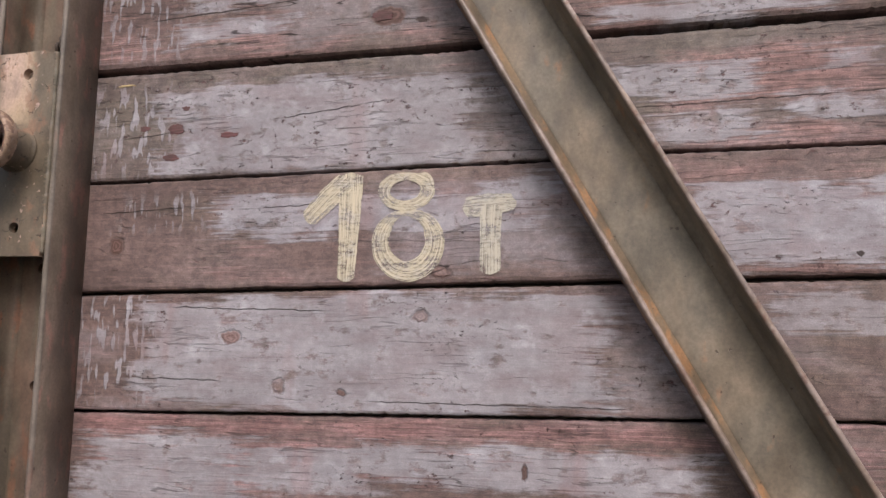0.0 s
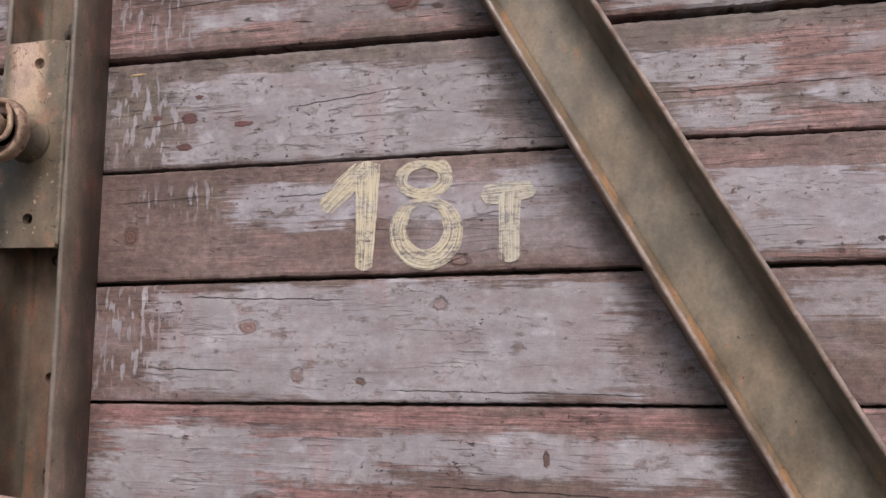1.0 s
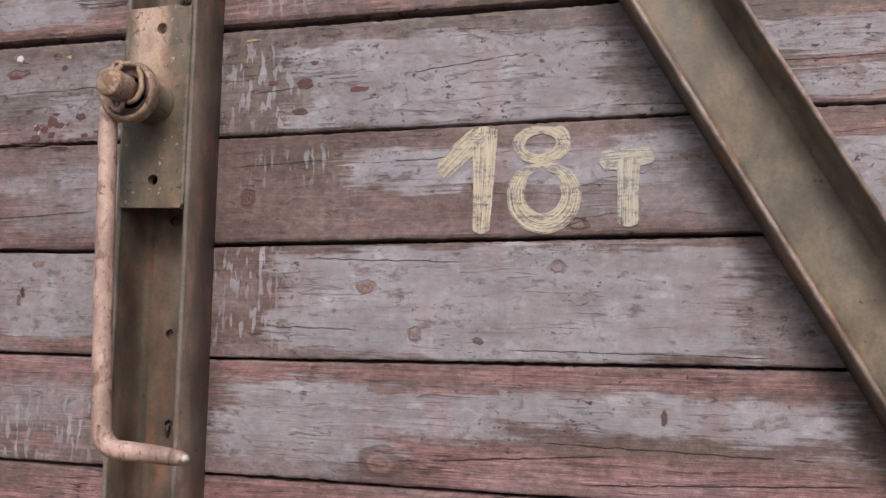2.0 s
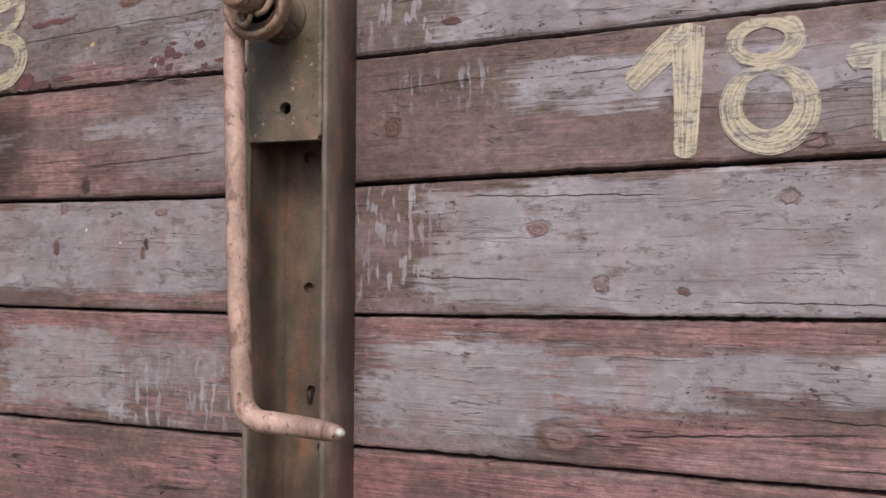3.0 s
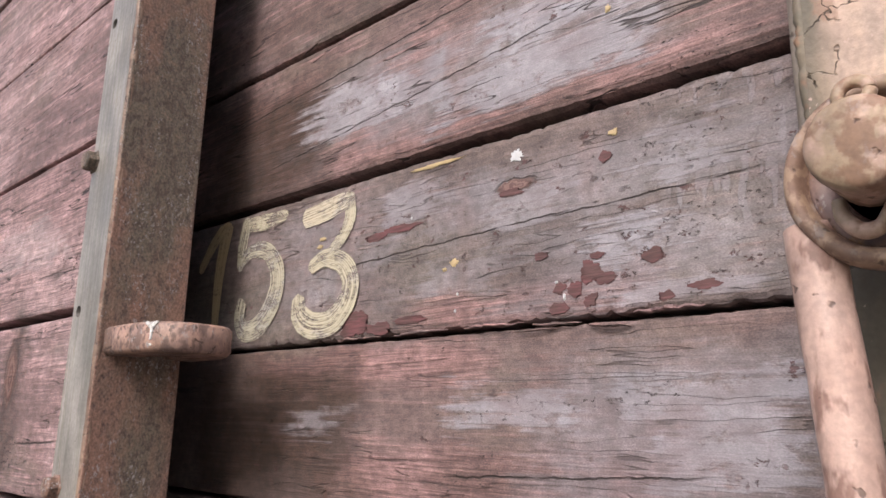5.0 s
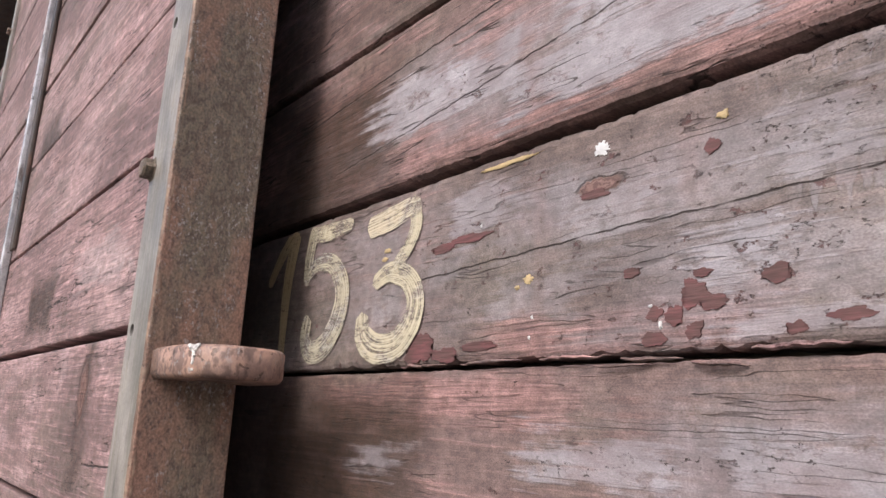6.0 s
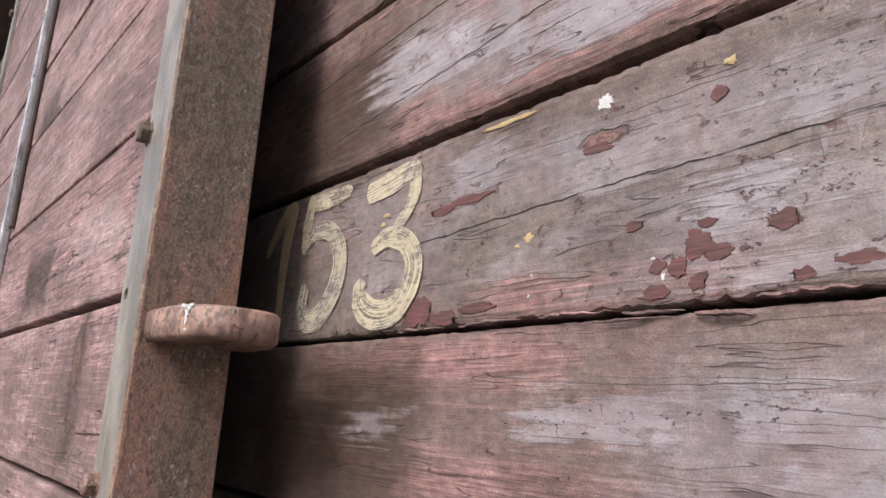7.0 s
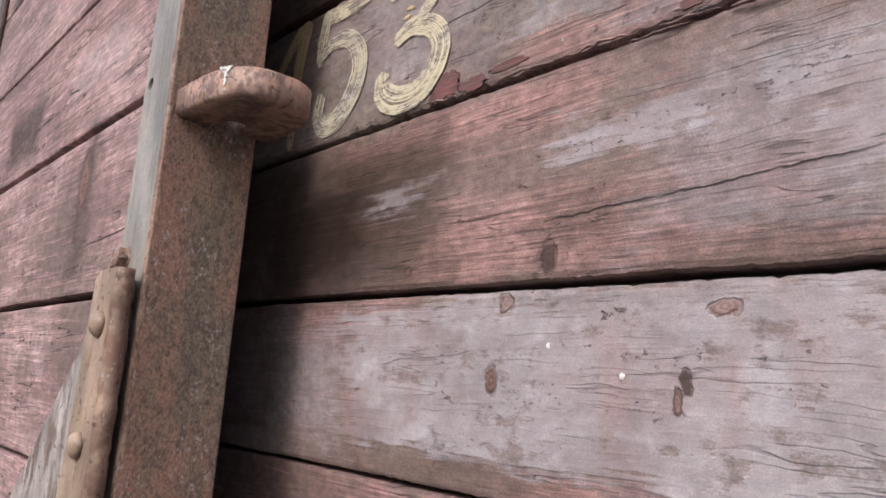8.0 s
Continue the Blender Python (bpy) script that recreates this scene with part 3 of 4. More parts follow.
SPECS = {
    "G": dict(name="wood_upper", pinkness=0.6, film=0.3, shift=1.3),
    "D": dict(name="wood_above_numbers", pinkness=0.55, film=0.12,
        patches=[(-0.60, -0.43, 2.092, 2.124), (-0.50, -0.40, 2.15, 2.175), (-0.58, -0.5, 2.145, 2.18), (-1.40, -1.19, 2.115, 2.165), (-1.20, -0.97, 2.085, 2.125), (-1.16, -0.93, 2.13, 2.17), (0.02, 0.26, 2.072, 2.10)],
        # first dark box: stain plus painted shade beside the door
        dull=[(-0.43, -0.12, 2.085, 2.15), (-1.35, -0.95, 2.09, 2.18)], rosy=[(-1.5, -0.9, 2.068, 2.095), (-1.7, -1.4, 2.1, 2.2)], stains_and_shade=[(-1.62, -1.38, 2.06, 2.2), (-0.30, -0.22, 2.10, 2.125)],
        runs=[(-0.74, -0.60, 2.083, 2.19)], knots=[(-0.277, 2.110, 0.026, 0.013, 0.75), (-0.228, 2.100, 0.008, 0.004, 0.95)],
        cracks=[(-0.66, 2.133, -0.2, 2.158, 0.0013), (-1.5, 2.10, -1.0, 2.15, 0.0010), (-1.6, 2.17, -1.1, 2.205, 0.0012)], shift=5.1),
    "C": dict(name="wood_over_weight_mark", brown=(0.150, 0.112, 0.102), pinkness=0.30, film=0.26, chips=1.0,
        patches=[(-0.62, -0.145, 1.893, 2.024), (-0.45, -0.16, 1.99, 2.028), (0.04, 0.21, 1.965, 2.012), (0.07, 0.20, 1.908, 1.948), (0.25, 0.36, 1.932, 1.962, 1.0), (0.28, 0.36, 1.99, 2.02, 0.9),
                 (-1.032, -0.990, 1.928, 1.966), (-1.29, -1.17, 1.993, 2.032, 0.75), (-1.13, -1.05, 1.972, 2.010, 0.7), (-1.22, -1.12, 1.922, 1.955, 0.45), (-0.985, -0.92, 1.98, 2.03, 0.85), (-1.02, -0.93, 1.893, 1.915, 0.8)],
        dull=[(-0.15, -0.045, 1.89, 2.02), (-1.46, -1.28, 1.92, 2.03), (-1.22, -0.86, 1.97, 2.03), (-1.10, -0.9, 1.90, 1.96)],
        rosy=[(0.1, 0.36, 1.95, 2.03), (0.1, 0.36, 1.885, 1.925), (-1.22, -0.98, 1.886, 1.920)],
        runs=[(-0.74, -0.60, 1.895, 2.03), (-0.99, -0.87, 1.93, 2.045, 0.6)],
        knots=[(-1.113, 2.007, 0.020, 0.005, 0.6)],
        cracks=[(-0.45, 1.968, -0.25, 1.990, 0.0011), (-1.34, 1.964, -1.05, 1.976, 0.0009), (-1.09, 1.973, -0.90, 1.978, 0.0009), (-0.7, 1.95, -0.6, 1.957, 0.0010), (0.05, 1.955, 0.4, 1.962, 0.0011), (-0.16, 1.908, 0.0, 1.905, 0.0009)], checks=0.55, shift=9.4),
    "B": dict(name="wood_with_weight_mark", pinkness=0.32, film=0.08, grey=(0.335, 0.312, 0.342),
        patches=[(-0.53, -0.07, 1.798, 1.856), (-0.15, -0.045, 1.83, 1.87), (0.12, 0.36, 1.752, 1.855), (-1.16, -1.06, 1.805, 1.842, 0.8), (-1.02, -0.90, 1.762, 1.846, 0.8), (-1.40, -1.34, 1.80, 1.815, 0.5)],
        dull=[(-0.28, 0.0, 1.75, 1.87), (-1.1, -0.9, 1.74, 1.86)], rosy=[(0.15, 0.36, 1.728, 1.752), (0.10, 0.22, 1.86, 1.876), (-1.42, -0.93, 1.722, 1.785), (-1.5, -1.15, 1.84, 1.88), (0.185, 0.20, 1.744, 1.85)],
        # dark box at x -1.62: real stain deepened with the door's shade
        runs=[(-0.675, -0.56, 1.815, 1.856)], stains_and_shade=[(-1.62, -1.32, 1.715, 1.870), (-1.20, -1.04, 1.752, 1.772), (-1.45, -1.30, 1.735, 1.752)],
        knots=[(-0.688, 1.790, 0.011, 0.013, 0.75), (-0.330, 1.800, 0.010, 0.008, 0.5), (-1.193, 1.733, 0.008, 0.013, 0.95), (0.314, 1.762, 0.003, 0.003, 1.0), (-1.36, 1.735, 0.004, 0.004, 0.8), (-0.198, 1.744, 0.014, 0.008, 0.1)],
        cracks=[(-0.72, 1.838, -0.55, 1.845, 0.0010), (-0.50, 1.838, -0.30, 1.846, 0.0009), (-0.23, 1.737, -0.18, 1.755, 0.0010), (-1.2, 1.762, -0.95, 1.775, 0.0011)], checks=0.55, shift=14.2),
    "A": dict(name="wood_below_weight_mark", pinkness=0.36, film=0.35,
        patches=[(-0.64, 0.02, 1.566, 1.708), (-0.5, -0.1, 1.556, 1.716), (0.21, 0.36, 1.665, 1.712, 0.7), (-1.47, -0.88, 1.578, 1.698, 0.85), (-1.3, -0.9, 1.69, 1.712, 0.7)],
        dull=[(0.02, 0.15, 1.58, 1.70), (-1.56, -1.44, 1.58, 1.70)], rosy=[(-0.55, -0.36, 1.668, 1.688), (-0.17, -0.15, 1.626, 1.714), (-0.37, -0.34, 1.68, 1.717), (-1.2, -0.9, 1.556, 1.582), (-1.55, -1.35, 1.67, 1.715)],
        runs=[(-0.74, -0.62, 1.565, 1.715)],
        knots=[(-0.498, 1.658, 0.014, 0.009, 0.5), (-0.225, 1.687, 0.011, 0.008, 0.15), (-0.424, 1.592, 0.009, 0.010, 0.05), (-0.333, 1.585, 0.007, 0.004, 0.7), (-1.249, 1.642, 0.006, 0.010, 0.75), (-1.077, 1.645, 0.004, 0.007, 0.95), (-1.084, 1.633, 0.003, 0.008, 0.6), (-1.234, 1.701, 0.007, 0.007, 0.3), (-1.052, 1.690, 0.010, 0.005, 0.4)],
        cracks=[(-0.6, 1.70, -0.35, 1.694, 0.0011), (-0.3, 1.574, 0.05, 1.572, 0.0009), (-0.66, 1.60, -0.5, 1.597, 0.0010)], checks=0.38, shift=21.7),
    "E": dict(name="wood_low_swirled", pink=(0.275, 0.145, 0.142), pinkness=0.58, film=0.18,
        patches=[(-0.71, -0.46, 1.412, 1.522), (-0.5, -0.28, 1.45, 1.512), (-0.30, 0.13, 1.468, 1.520), (0.07, 0.17, 1.443, 1.459), (-1.35, -1.12, 1.40, 1.52, 0.85), (-1.12, -0.93, 1.44, 1.505, 0.6)],
        dull=[(-0.72, -0.5, 1.39, 1.44)], rosy=[(-0.72, 0.2, 1.527, 1.55), (-0.45, 0.3, 1.385, 1.44), (-1.4, -0.9, 1.52, 1.548)],
        runs=[(-1.15, -0.92, 1.39, 1.50)],
        knots=[(-0.47, 1.413, 0.030, 0.020, 0.2), (-0.088, 1.490, 0.004, 0.009, 0.8)],
        cracks=[(-0.46, 1.415, -0.15, 1.44, 0.0014), (-0.2, 1.40, 0.15, 1.42, 0.0013), (-0.25, 1.452, 0.1, 1.447, 0.0012)], checks=0.60, shift=27.9),
    "F": dict(name="wood_lowest", pink=(0.275, 0.138, 0.138), pinkness=0.72, film=0.12, rosy=[(-1.5, 0.3, 1.22, 1.37)], shift=33.3),
}


def bay_wood(spec, left):
    """The spec's wood for one side of the upright post, with the marks that lie there."""
    kept = dict(spec)
    for key in ("stains_and_shade", "patches", "dull", "rosy", "runs", "knots", "cracks"):
        kept[key] = [m for m in spec.get(key, ()) if ((m[0] if key == "knots" else (m[0] + m[2 if key == "cracks" else 1]) / 2) < -0.798) == left]
    kept["name"] = spec["name"] + ("_door_bay" if left else "_brace_bay")
    return weathered_wood(**kept)


WOODS = {(key, left): bay_wood(spec, left) for key, spec in SPECS.items() for left in (True, False)}
LAYERS = [  # material, lower joint, upper joint, gap below, gap above, chamfer below, chamfer above
    ("G", J_G, J_TOP, 0.0030, 0.0030, 0.006, 0.006),
    ("D", J_D, J_G, 0.0040, 0.0030, 0.008, 0.005),
    ("C", J_C, J_D, 0.0018, 0.0042, 0.005, 0.007),
    ("B", J_A, J_C, 0.0026, 0.0016, 0.006, 0.003),
    ("A", J_B, J_A, 0.0020, 0.0028, 0.004, 0.005),
    ("E", J_E, J_B, 0.0022, 0.0020, 0.005, 0.004),
    ("F", J_F, J_E, 0.0025, 0.0022, 0.005, 0.005),
    ("G", J_LOW, J_F, 0.0025, 0.0025, 0.005, 0.005),
]
for i, (key, lo, hi, g0, g1, c0, c1) in enumerate(LAYERS):
    for left, xs in ((True, XS_LEFT), (False, XS_RIGHT)):
        wide = 1.7 if left and key == "C" else 1.0
        me = plank_mesh(xs, lambda x, s=lo: level(s, x), lambda x, s=hi: level(s, x), WALL_Y, 0.038, g0 * wide, g1, c0, c1, 3.7 * i + 1.1, 1.0 if wide == 1.0 else 1.8)
        part("plank", me, WOODS[key, left], wall)
for i in range(7):  # boards above, up to the roof
    z = 2.400 + 0.172 * i
    me = plank_mesh(stations(-9.5, 2.6, 0, 0), lambda x, s=z: s, lambda x, s=z + 0.172: s, WALL_Y, 0.038, 0.003, 0.003, 0.005, 0.005, 60.0 + i)
    part("plank", me, WOODS["G", True], wall)
part("wall_lining", box_bm(-9.5, 2.6, 1.039, 1.060, 1.045, 3.60, 0.0), M_DARK, wall, "dark lining boards behind the planks")

def old_primer():
    """Dark red primer and stained wood where the top paint has come off."""
    n = Net("dark_red_primer")
    a = n.noise(n.P, (30, 10, 70), 1.0, 4.0, 0.6)
    b = n.noise(n.P, (40, 12, 480), 1.0, 3.0, 0.6)
    col = n.mix(n.ramp(a, 0.36, 0.62), (0.150, 0.060, 0.062), (0.105, 0.055, 0.052))
    return n.finish(n.scaled(col, n.ramp(b, 0.3, 0.7, 0.72, 1.25)), 0.75, b, 0.6, 0.001)


# paint splashes and splinters stuck to the boards
def dab_material(name, col):
    n = Net(name)
    k = n.noise(n.P, (1, 1, 1), 300.0, 4.0)
    return n.finish(n.scaled(n.mix(k, col, tuple(c * 0.7 for c in col)), n.ramp(k, 0.3, 0.7, 0.85, 1.1)), 0.6, k, 0.5, 0.001)


M_DAB_YELLOW, M_DAB_WHITE = dab_material("yellow_dab", (0.58, 0.44, 0.24)), dab_material("white_dab", (0.74, 0.74, 0.75))
for k, (x, z, rx, rz, mat, word) in enumerate((
        (-1.208, 2.0465, 0.032, 0.0019, M_DAB_YELLOW, "pale splinter of bare wood"), (-1.111, 2.033, 0.0064, 0.0050, M_DAB_WHITE, "splash of white paint"),
        (-1.184, 1.9490, 0.0042, 0.0034, M_DAB_YELLOW, "dab of cream paint"), (-1.196, 1.9440, 0.0026, 0.0016, M_DAB_YELLOW, "dab of cream paint"), (-1.016, 2.030, 0.0036, 0.0028, M_DAB_YELLOW, "dab of cream paint"),
        (-0.690, 2.035, 0.013, 0.0018, M_DAB_YELLOW, "pale splinter of bare wood"), (-1.379, 2.000, 0.0060, 0.0018, M_DAB_YELLOW, "dab of cream paint"), (-1.383, 1.992, 0.0045, 0.0020, M_DAB_YELLOW, "dab of cream paint"),
        (-1.02, 2.150, 0.003, 0.003, M_DAB_YELLOW, "dab of cream paint"), (-1.016, 2.135, 0.0026, 0.0030, M_DAB_YELLOW, "dab of cream paint"), (-1.19, 1.668, 0.0018, 0.0026, M_DAB_WHITE, "splash of white paint"), (-1.125, 1.648, 0.002, 0.002, M_DAB_WHITE, "splash of white paint"), (-1.066, 1.9060, 0.0013, 0.0026, M_DAB_WHITE, "splash of white paint"), (-1.073, 1.9185, 0.0020, 0.0010, M_DAB_WHITE, "splash of white paint"), (-1.180, 1.920, 0.0010, 0.0012, M_DAB_WHITE, "splash of white paint"), (-1.183, 1.905, 0.0010, 0.0014, M_DAB_WHITE, "splash of white paint"), (-1.240, 2.000, 0.0010, 0.0014, M_DAB_WHITE, "splash of white paint"))):
    bm = bmesh.new()
    bmesh.ops.create_icosphere(bm, subdivisions=4, radius=1.0)
    for v in bm.verts:
        w = 1 + 0.55 * noise.noise(Vector((v.co.x * 2.3, v.co.z * 2.3, k * 3.1))) + 0.45 * noise.noise(Vector((v.co.x * 6.1, v.co.z * 6.1, k * 1.7)))
        v.co = Vector((x + v.co.x * rx * w, WALL_Y - 0.0002 + v.co.y * 0.0012, z + v.co.z * rz * w))
    part("paint_dab", bm, mat, wall, word)

M_PRIMER = old_primer()
FLAKES = [(-1.339, -1.296, 1.890, 1.915), (-1.305, -1.266, 1.891, 1.903), (-1.262, -1.213, 1.898, 1.905), (-1.052, -1.030, 1.914, 1.933), (-1.038, -1.018, 1.912, 1.921), (-1.062, -1.048, 1.904, 1.918), (-1.076, -1.064, 1.909, 1.918), (-1.081, -1.062, 1.893, 1.903), (-1.048, -1.035, 1.895, 1.907),
          (-0.998, -0.979, 1.924, 1.934), (-0.962, -0.940, 1.900, 1.907), (-1.093, -1.080, 1.938, 1.945), (-1.307, -1.275, 1.984, 1.993), (-1.282, -1.231, 1.989, 1.997), (-1.030, -1.018, 2.008, 2.017), (-0.985, -0.973, 1.895, 1.902), (-1.132, -1.106, 1.998, 2.005), (-1.040, -1.028, 1.933, 1.938),
          (-0.612, -0.587, 1.955, 1.970), (-0.530, -0.503, 1.945, 1.954), (-0.620, -0.594, 1.915, 1.925), (-0.660, -0.644, 1.962, 1.970), (-0.592, -0.580, 1.990, 1.997), (-0.300, -0.270, 2.104, 2.118)]


def flake_bm(x0, x1, z0, z1, seed):
    """A bare spot with a torn outline, a hair proud of the board."""
    bm = bmesh.new()
    cx, cz, rx, rz = (x0 + x1) / 2, (z0 + z1) / 2, (x1 - x0) / 2, (z1 - z0) / 2
    front = WALL_Y - 0.0006 - 0.00005 * (seed * 0.53 % 5)
    rim = []
    for k in range(72):
        a = 2 * math.pi * k / 72
        d = Vector((math.cos(a), math.sin(a), seed))
        r = 0.95 + 0.45 * noise.noise(d * 1.3) + 0.24 * noise.noise(d * 3.1) + 0.16 * noise.noise(d * 9.0)
        box = 1.0 / max(abs(d.x), abs(d.y)) ** 0.2
        rim.append(bm.verts.new((cx + rx * r * box * d.x, front, cz + rz * r * box * d.y)))
    bm.faces.new(rim)
    bmesh.ops.triangulate(bm, faces=bm.faces[:])
    ext = bmesh.ops.extrude_face_region(bm, geom=bm.faces[:])
    for v in [g for g in ext["geom"] if isinstance(g, bmesh.types.BMVert)]:
        v.co.y = WALL_Y + 0.001
    bmesh.ops.recalc_face_normals(bm, faces=bm.faces[:])
    return bm


for k, spot in enumerate(FLAKES):
    part("bare_spot", flake_bm(*spot, 1.9 * k + 0.4), M_PRIMER, wall, "spot of dark red primer under flaked paint")


def splinter_bm(x0, x1, z, rise, thick, seed):
    """A torn sliver of wood lying along a joint."""
    bm = bmesh.new()
    rings = []
    for i in range(13):
        f = i / 12
        w = math.sin(math.pi * min(1.0, 0.08 + 0.92 * f)) ** 0.7
        j = noise.noise(Vector((f * 7, seed, 1)))
        c = Vector((x0 + (x1 - x0) * f, WALL_Y - 0.001 - 0.004 * w * (1 + j), z + rise * f + 0.0012 * j))
        t = 0.7 * thick * (0.15 + w) * (1 + 0.5 * noise.noise(Vector((f * 11, seed, 5))))
        rings.append([bm.verts.new(c + Vector((0, b * 0.9, a)) * t) for a, b in ((-1, 0.2), (-0.3, -1), (0.5, -0.7), (1, 0.3), (0, 1))])
    for a, b in zip(rings, rings[1:]):
        for k in range(5):
            bm.faces.new((a[k], a[(k + 1) % 5], b[(k + 1) % 5], b[k]))
    bm.faces.new(rings[0][::-1])
    bm.faces.new(rings[-1])
    bmesh.ops.recalc_face_normals(bm, faces=bm.faces[:])
    return bm


for k, (x0, x1, z, rise, thick) in enumerate(((-1.043, -1.006, 1.8825, -0.003, 0.0024), (-1.095, -1.050, 1.8860, -0.001, 0.0020), (-1.170, -1.105, 1.8885, 0.000, 0.0018), (-1.004, -0.950, 1.8885, 0.001, 0.0022),
                                              (-1.260, -1.190, 1.8880, 0.001, 0.0016), (-1.345, -1.280, 1.8880, 0.000, 0.0014), (-1.120, -1.070, 1.8815, 0.001, 0.0014))):
    part("splinter", splinter_bm(x0, x1, z, rise, thick, 2.3 * k), WOODS["E" if k else "F", True], wall, "torn splinter along the plank joint")

# closed body of the wagon behind the boards
body = thing("wagon_body", "dark closed body and roof of the old freight wagon", "wagon", kind="structure")
part("end_wall", box_bm(-9.5, -9.45, 1.062, 3.6, 1.045, 3.60, 0.003), M_DARK, body)
part("end_wall", box_bm(2.55, 2.6, 1.062, 3.6, 1.045, 3.60, 0.003), M_DARK, body)
part("far_wall", box_bm(-9.5, 2.6, 3.602, 3.66, 1.045, 3.60, 0.003), M_DARK, body)
part("roof", box_bm(-9.6, 2.7, 0.99, 3.72, 3.604, 3.70, 0.02), M_DARK, body, "dark painted wagon roof")
part("sole_bar", box_bm(-9.5, 2.6, 0.985, 1.07, 0.80, 1.041, 0.004), M_DARK, body, "dark steel sole bar under the boards")
part("underframe", box_bm(-9.5, 2.6, 1.072, 3.6, 0.86, 1.040, 0.004), M_DARK, body)
part("running_gear", box_bm(-9.0, 2.1, 1.35, 3.3, 0.0, 0.858, 0.004), M_DARK, body, "dark closed space under the wagon floor")
part("door_rail_hood", box_bm(-9.4, -0.9, 0.735, 0.985, 3.43, 3.47, 0.004), M_DARK, body, "dark steel hood over the door rail")

# ---- painted marks ----
MARK_Y = WALL_Y - 0.0014
weight = thing("painted_weight_mark", "hand-painted cream weight mark 18 T, brushed and worn", "marking")
part("digit_one_flag", stroke_bm([(-0.386, 1.823), (-0.360, 1.849), (-0.334, 1.872)], [0.026, 0.031, 0.030], MARK_Y, 1.0), M_CREAM, weight)
part("digit_one_stem", stroke_bm([(-0.326, 1.880), (-0.327, 1.811), (-0.330, 1.739)], [0.036, 0.030, 0.024], MARK_Y - 0.0003, 2.0), M_CREAM, weight)


def ring_points(cx, cz, rx, rz, start, n=12, turn=1):
    return [(cx + rx * math.sin(start + turn * 2 * math.pi * i / n), cz + rz * math.cos(start + turn * 2 * math.pi * i / n)) for i in range(n + 1)]


part("digit_eight_top", stroke_bm(ring_points(-0.2475, 1.8570, 0.0305, 0.0205, 0.9), [0.014, 0.021, 0.016, 0.013, 0.015, 0.018, 0.014, 0.010, 0.014], MARK_Y, 3.0), M_CREAM, weight)
part("digit_eight_horn", stroke_bm([(-0.236, 1.874), (-0.220, 1.874), (-0.212, 1.862)], [0.010, 0.015, 0.012], MARK_Y - 0.0002, 7.0), M_CREAM, weight)
part("digit_eight_bottom", stroke_bm(ring_points(-0.2437, 1.7870, 0.0378, 0.0400, 0.5), [0.014, 0.026, 0.028, 0.028, 0.027, 0.025, 0.022, 0.009, 0.014], MARK_Y - 0.0003, 4.0), M_CREAM, weight)
part("letter_bar", stroke_bm([(-0.163, 1.832), (-0.135, 1.834), (-0.102, 1.837)], [0.026, 0.031, 0.022], MARK_Y, 5.0), M_CREAM_PALE, weight)
part("letter_stem", stroke_bm([(-0.130, 1.828), (-0.131, 1.79), (-0.131, 1.747)], [0.030, 0.027, 0.028], MARK_Y - 0.0003, 6.0), M_CREAM_PALE, weight)

number = thing("painted_number_mark", "hand-painted cream digits 153 on a plank, half hidden by the door", "marking")
part("digit_one_flag", stroke_bm([(-1.634, 1.998), (-1.610, 2.024), (-1.586, 2.044)], [0.014, 0.018, 0.016], MARK_Y, 11.0), M_CREAM_OCHRE, number)
part("digit_one_stem", stroke_bm([(-1.574, 2.046), (-1.588, 1.985), (-1.592, 1.902)], [0.026, 0.022, 0.014], MARK_Y - 0.0003, 12.0), M_CREAM_OCHRE, number)
part("digit_five_stem", stroke_bm([(-1.530, 2.044), (-1.537, 2.016), (-1.540, 1.990)], [0.018, 0.020, 0.015], MARK_Y, 13.0), M_CREAM_WORN, number)
part("digit_five_top", stroke_bm([(-1.527, 2.040), (-1.488, 2.038), (-1.449, 2.039)], [0.018, 0.020, 0.014], MARK_Y - 0.0002, 14.0), M_CREAM_FAINT, number)
part("digit_five_bowl", stroke_bm([(-1.540, 1.992), (-1.519, 2.005), (-1.490, 2.004), (-1.466, 1.986), (-1.459, 1.962), (-1.470, 1.935), (-1.493, 1.914), (-1.520, 1.909), (-1.535, 1.924), (-1.532, 1.944)], [0.012, 0.020, 0.026, 0.029, 0.027, 0.024, 0.020], MARK_Y - 0.0004, 15.0), M_CREAM_CHALKY, number)
part("digit_three_top", stroke_bm([(-1.410, 2.028), (-1.374, 2.031), (-1.341, 2.036)], [0.022, 0.024, 0.020], MARK_Y, 16.0), M_CREAM, number)
part("digit_three_slant", stroke_bm([(-1.334, 2.041), (-1.331, 2.018), (-1.342, 1.999), (-1.363, 1.983)], [0.016, 0.018, 0.016, 0.012], MARK_Y - 0.0003, 17.0), M_CREAM_WORN, number)
part("digit_three_bowl", stroke_bm([(-1.395, 1.971), (-1.371, 1.978), (-1.343, 1.970), (-1.328, 1.950), (-1.334, 1.927), (-1.357, 1.909), (-1.390, 1.907), (-1.414, 1.920), (-1.417, 1.938)], [0.016, 0.022, 0.026, 0.028, 0.028, 0.030, 0.022], MARK_Y - 0.0005, 18.0), M_CREAM_WORN, number)

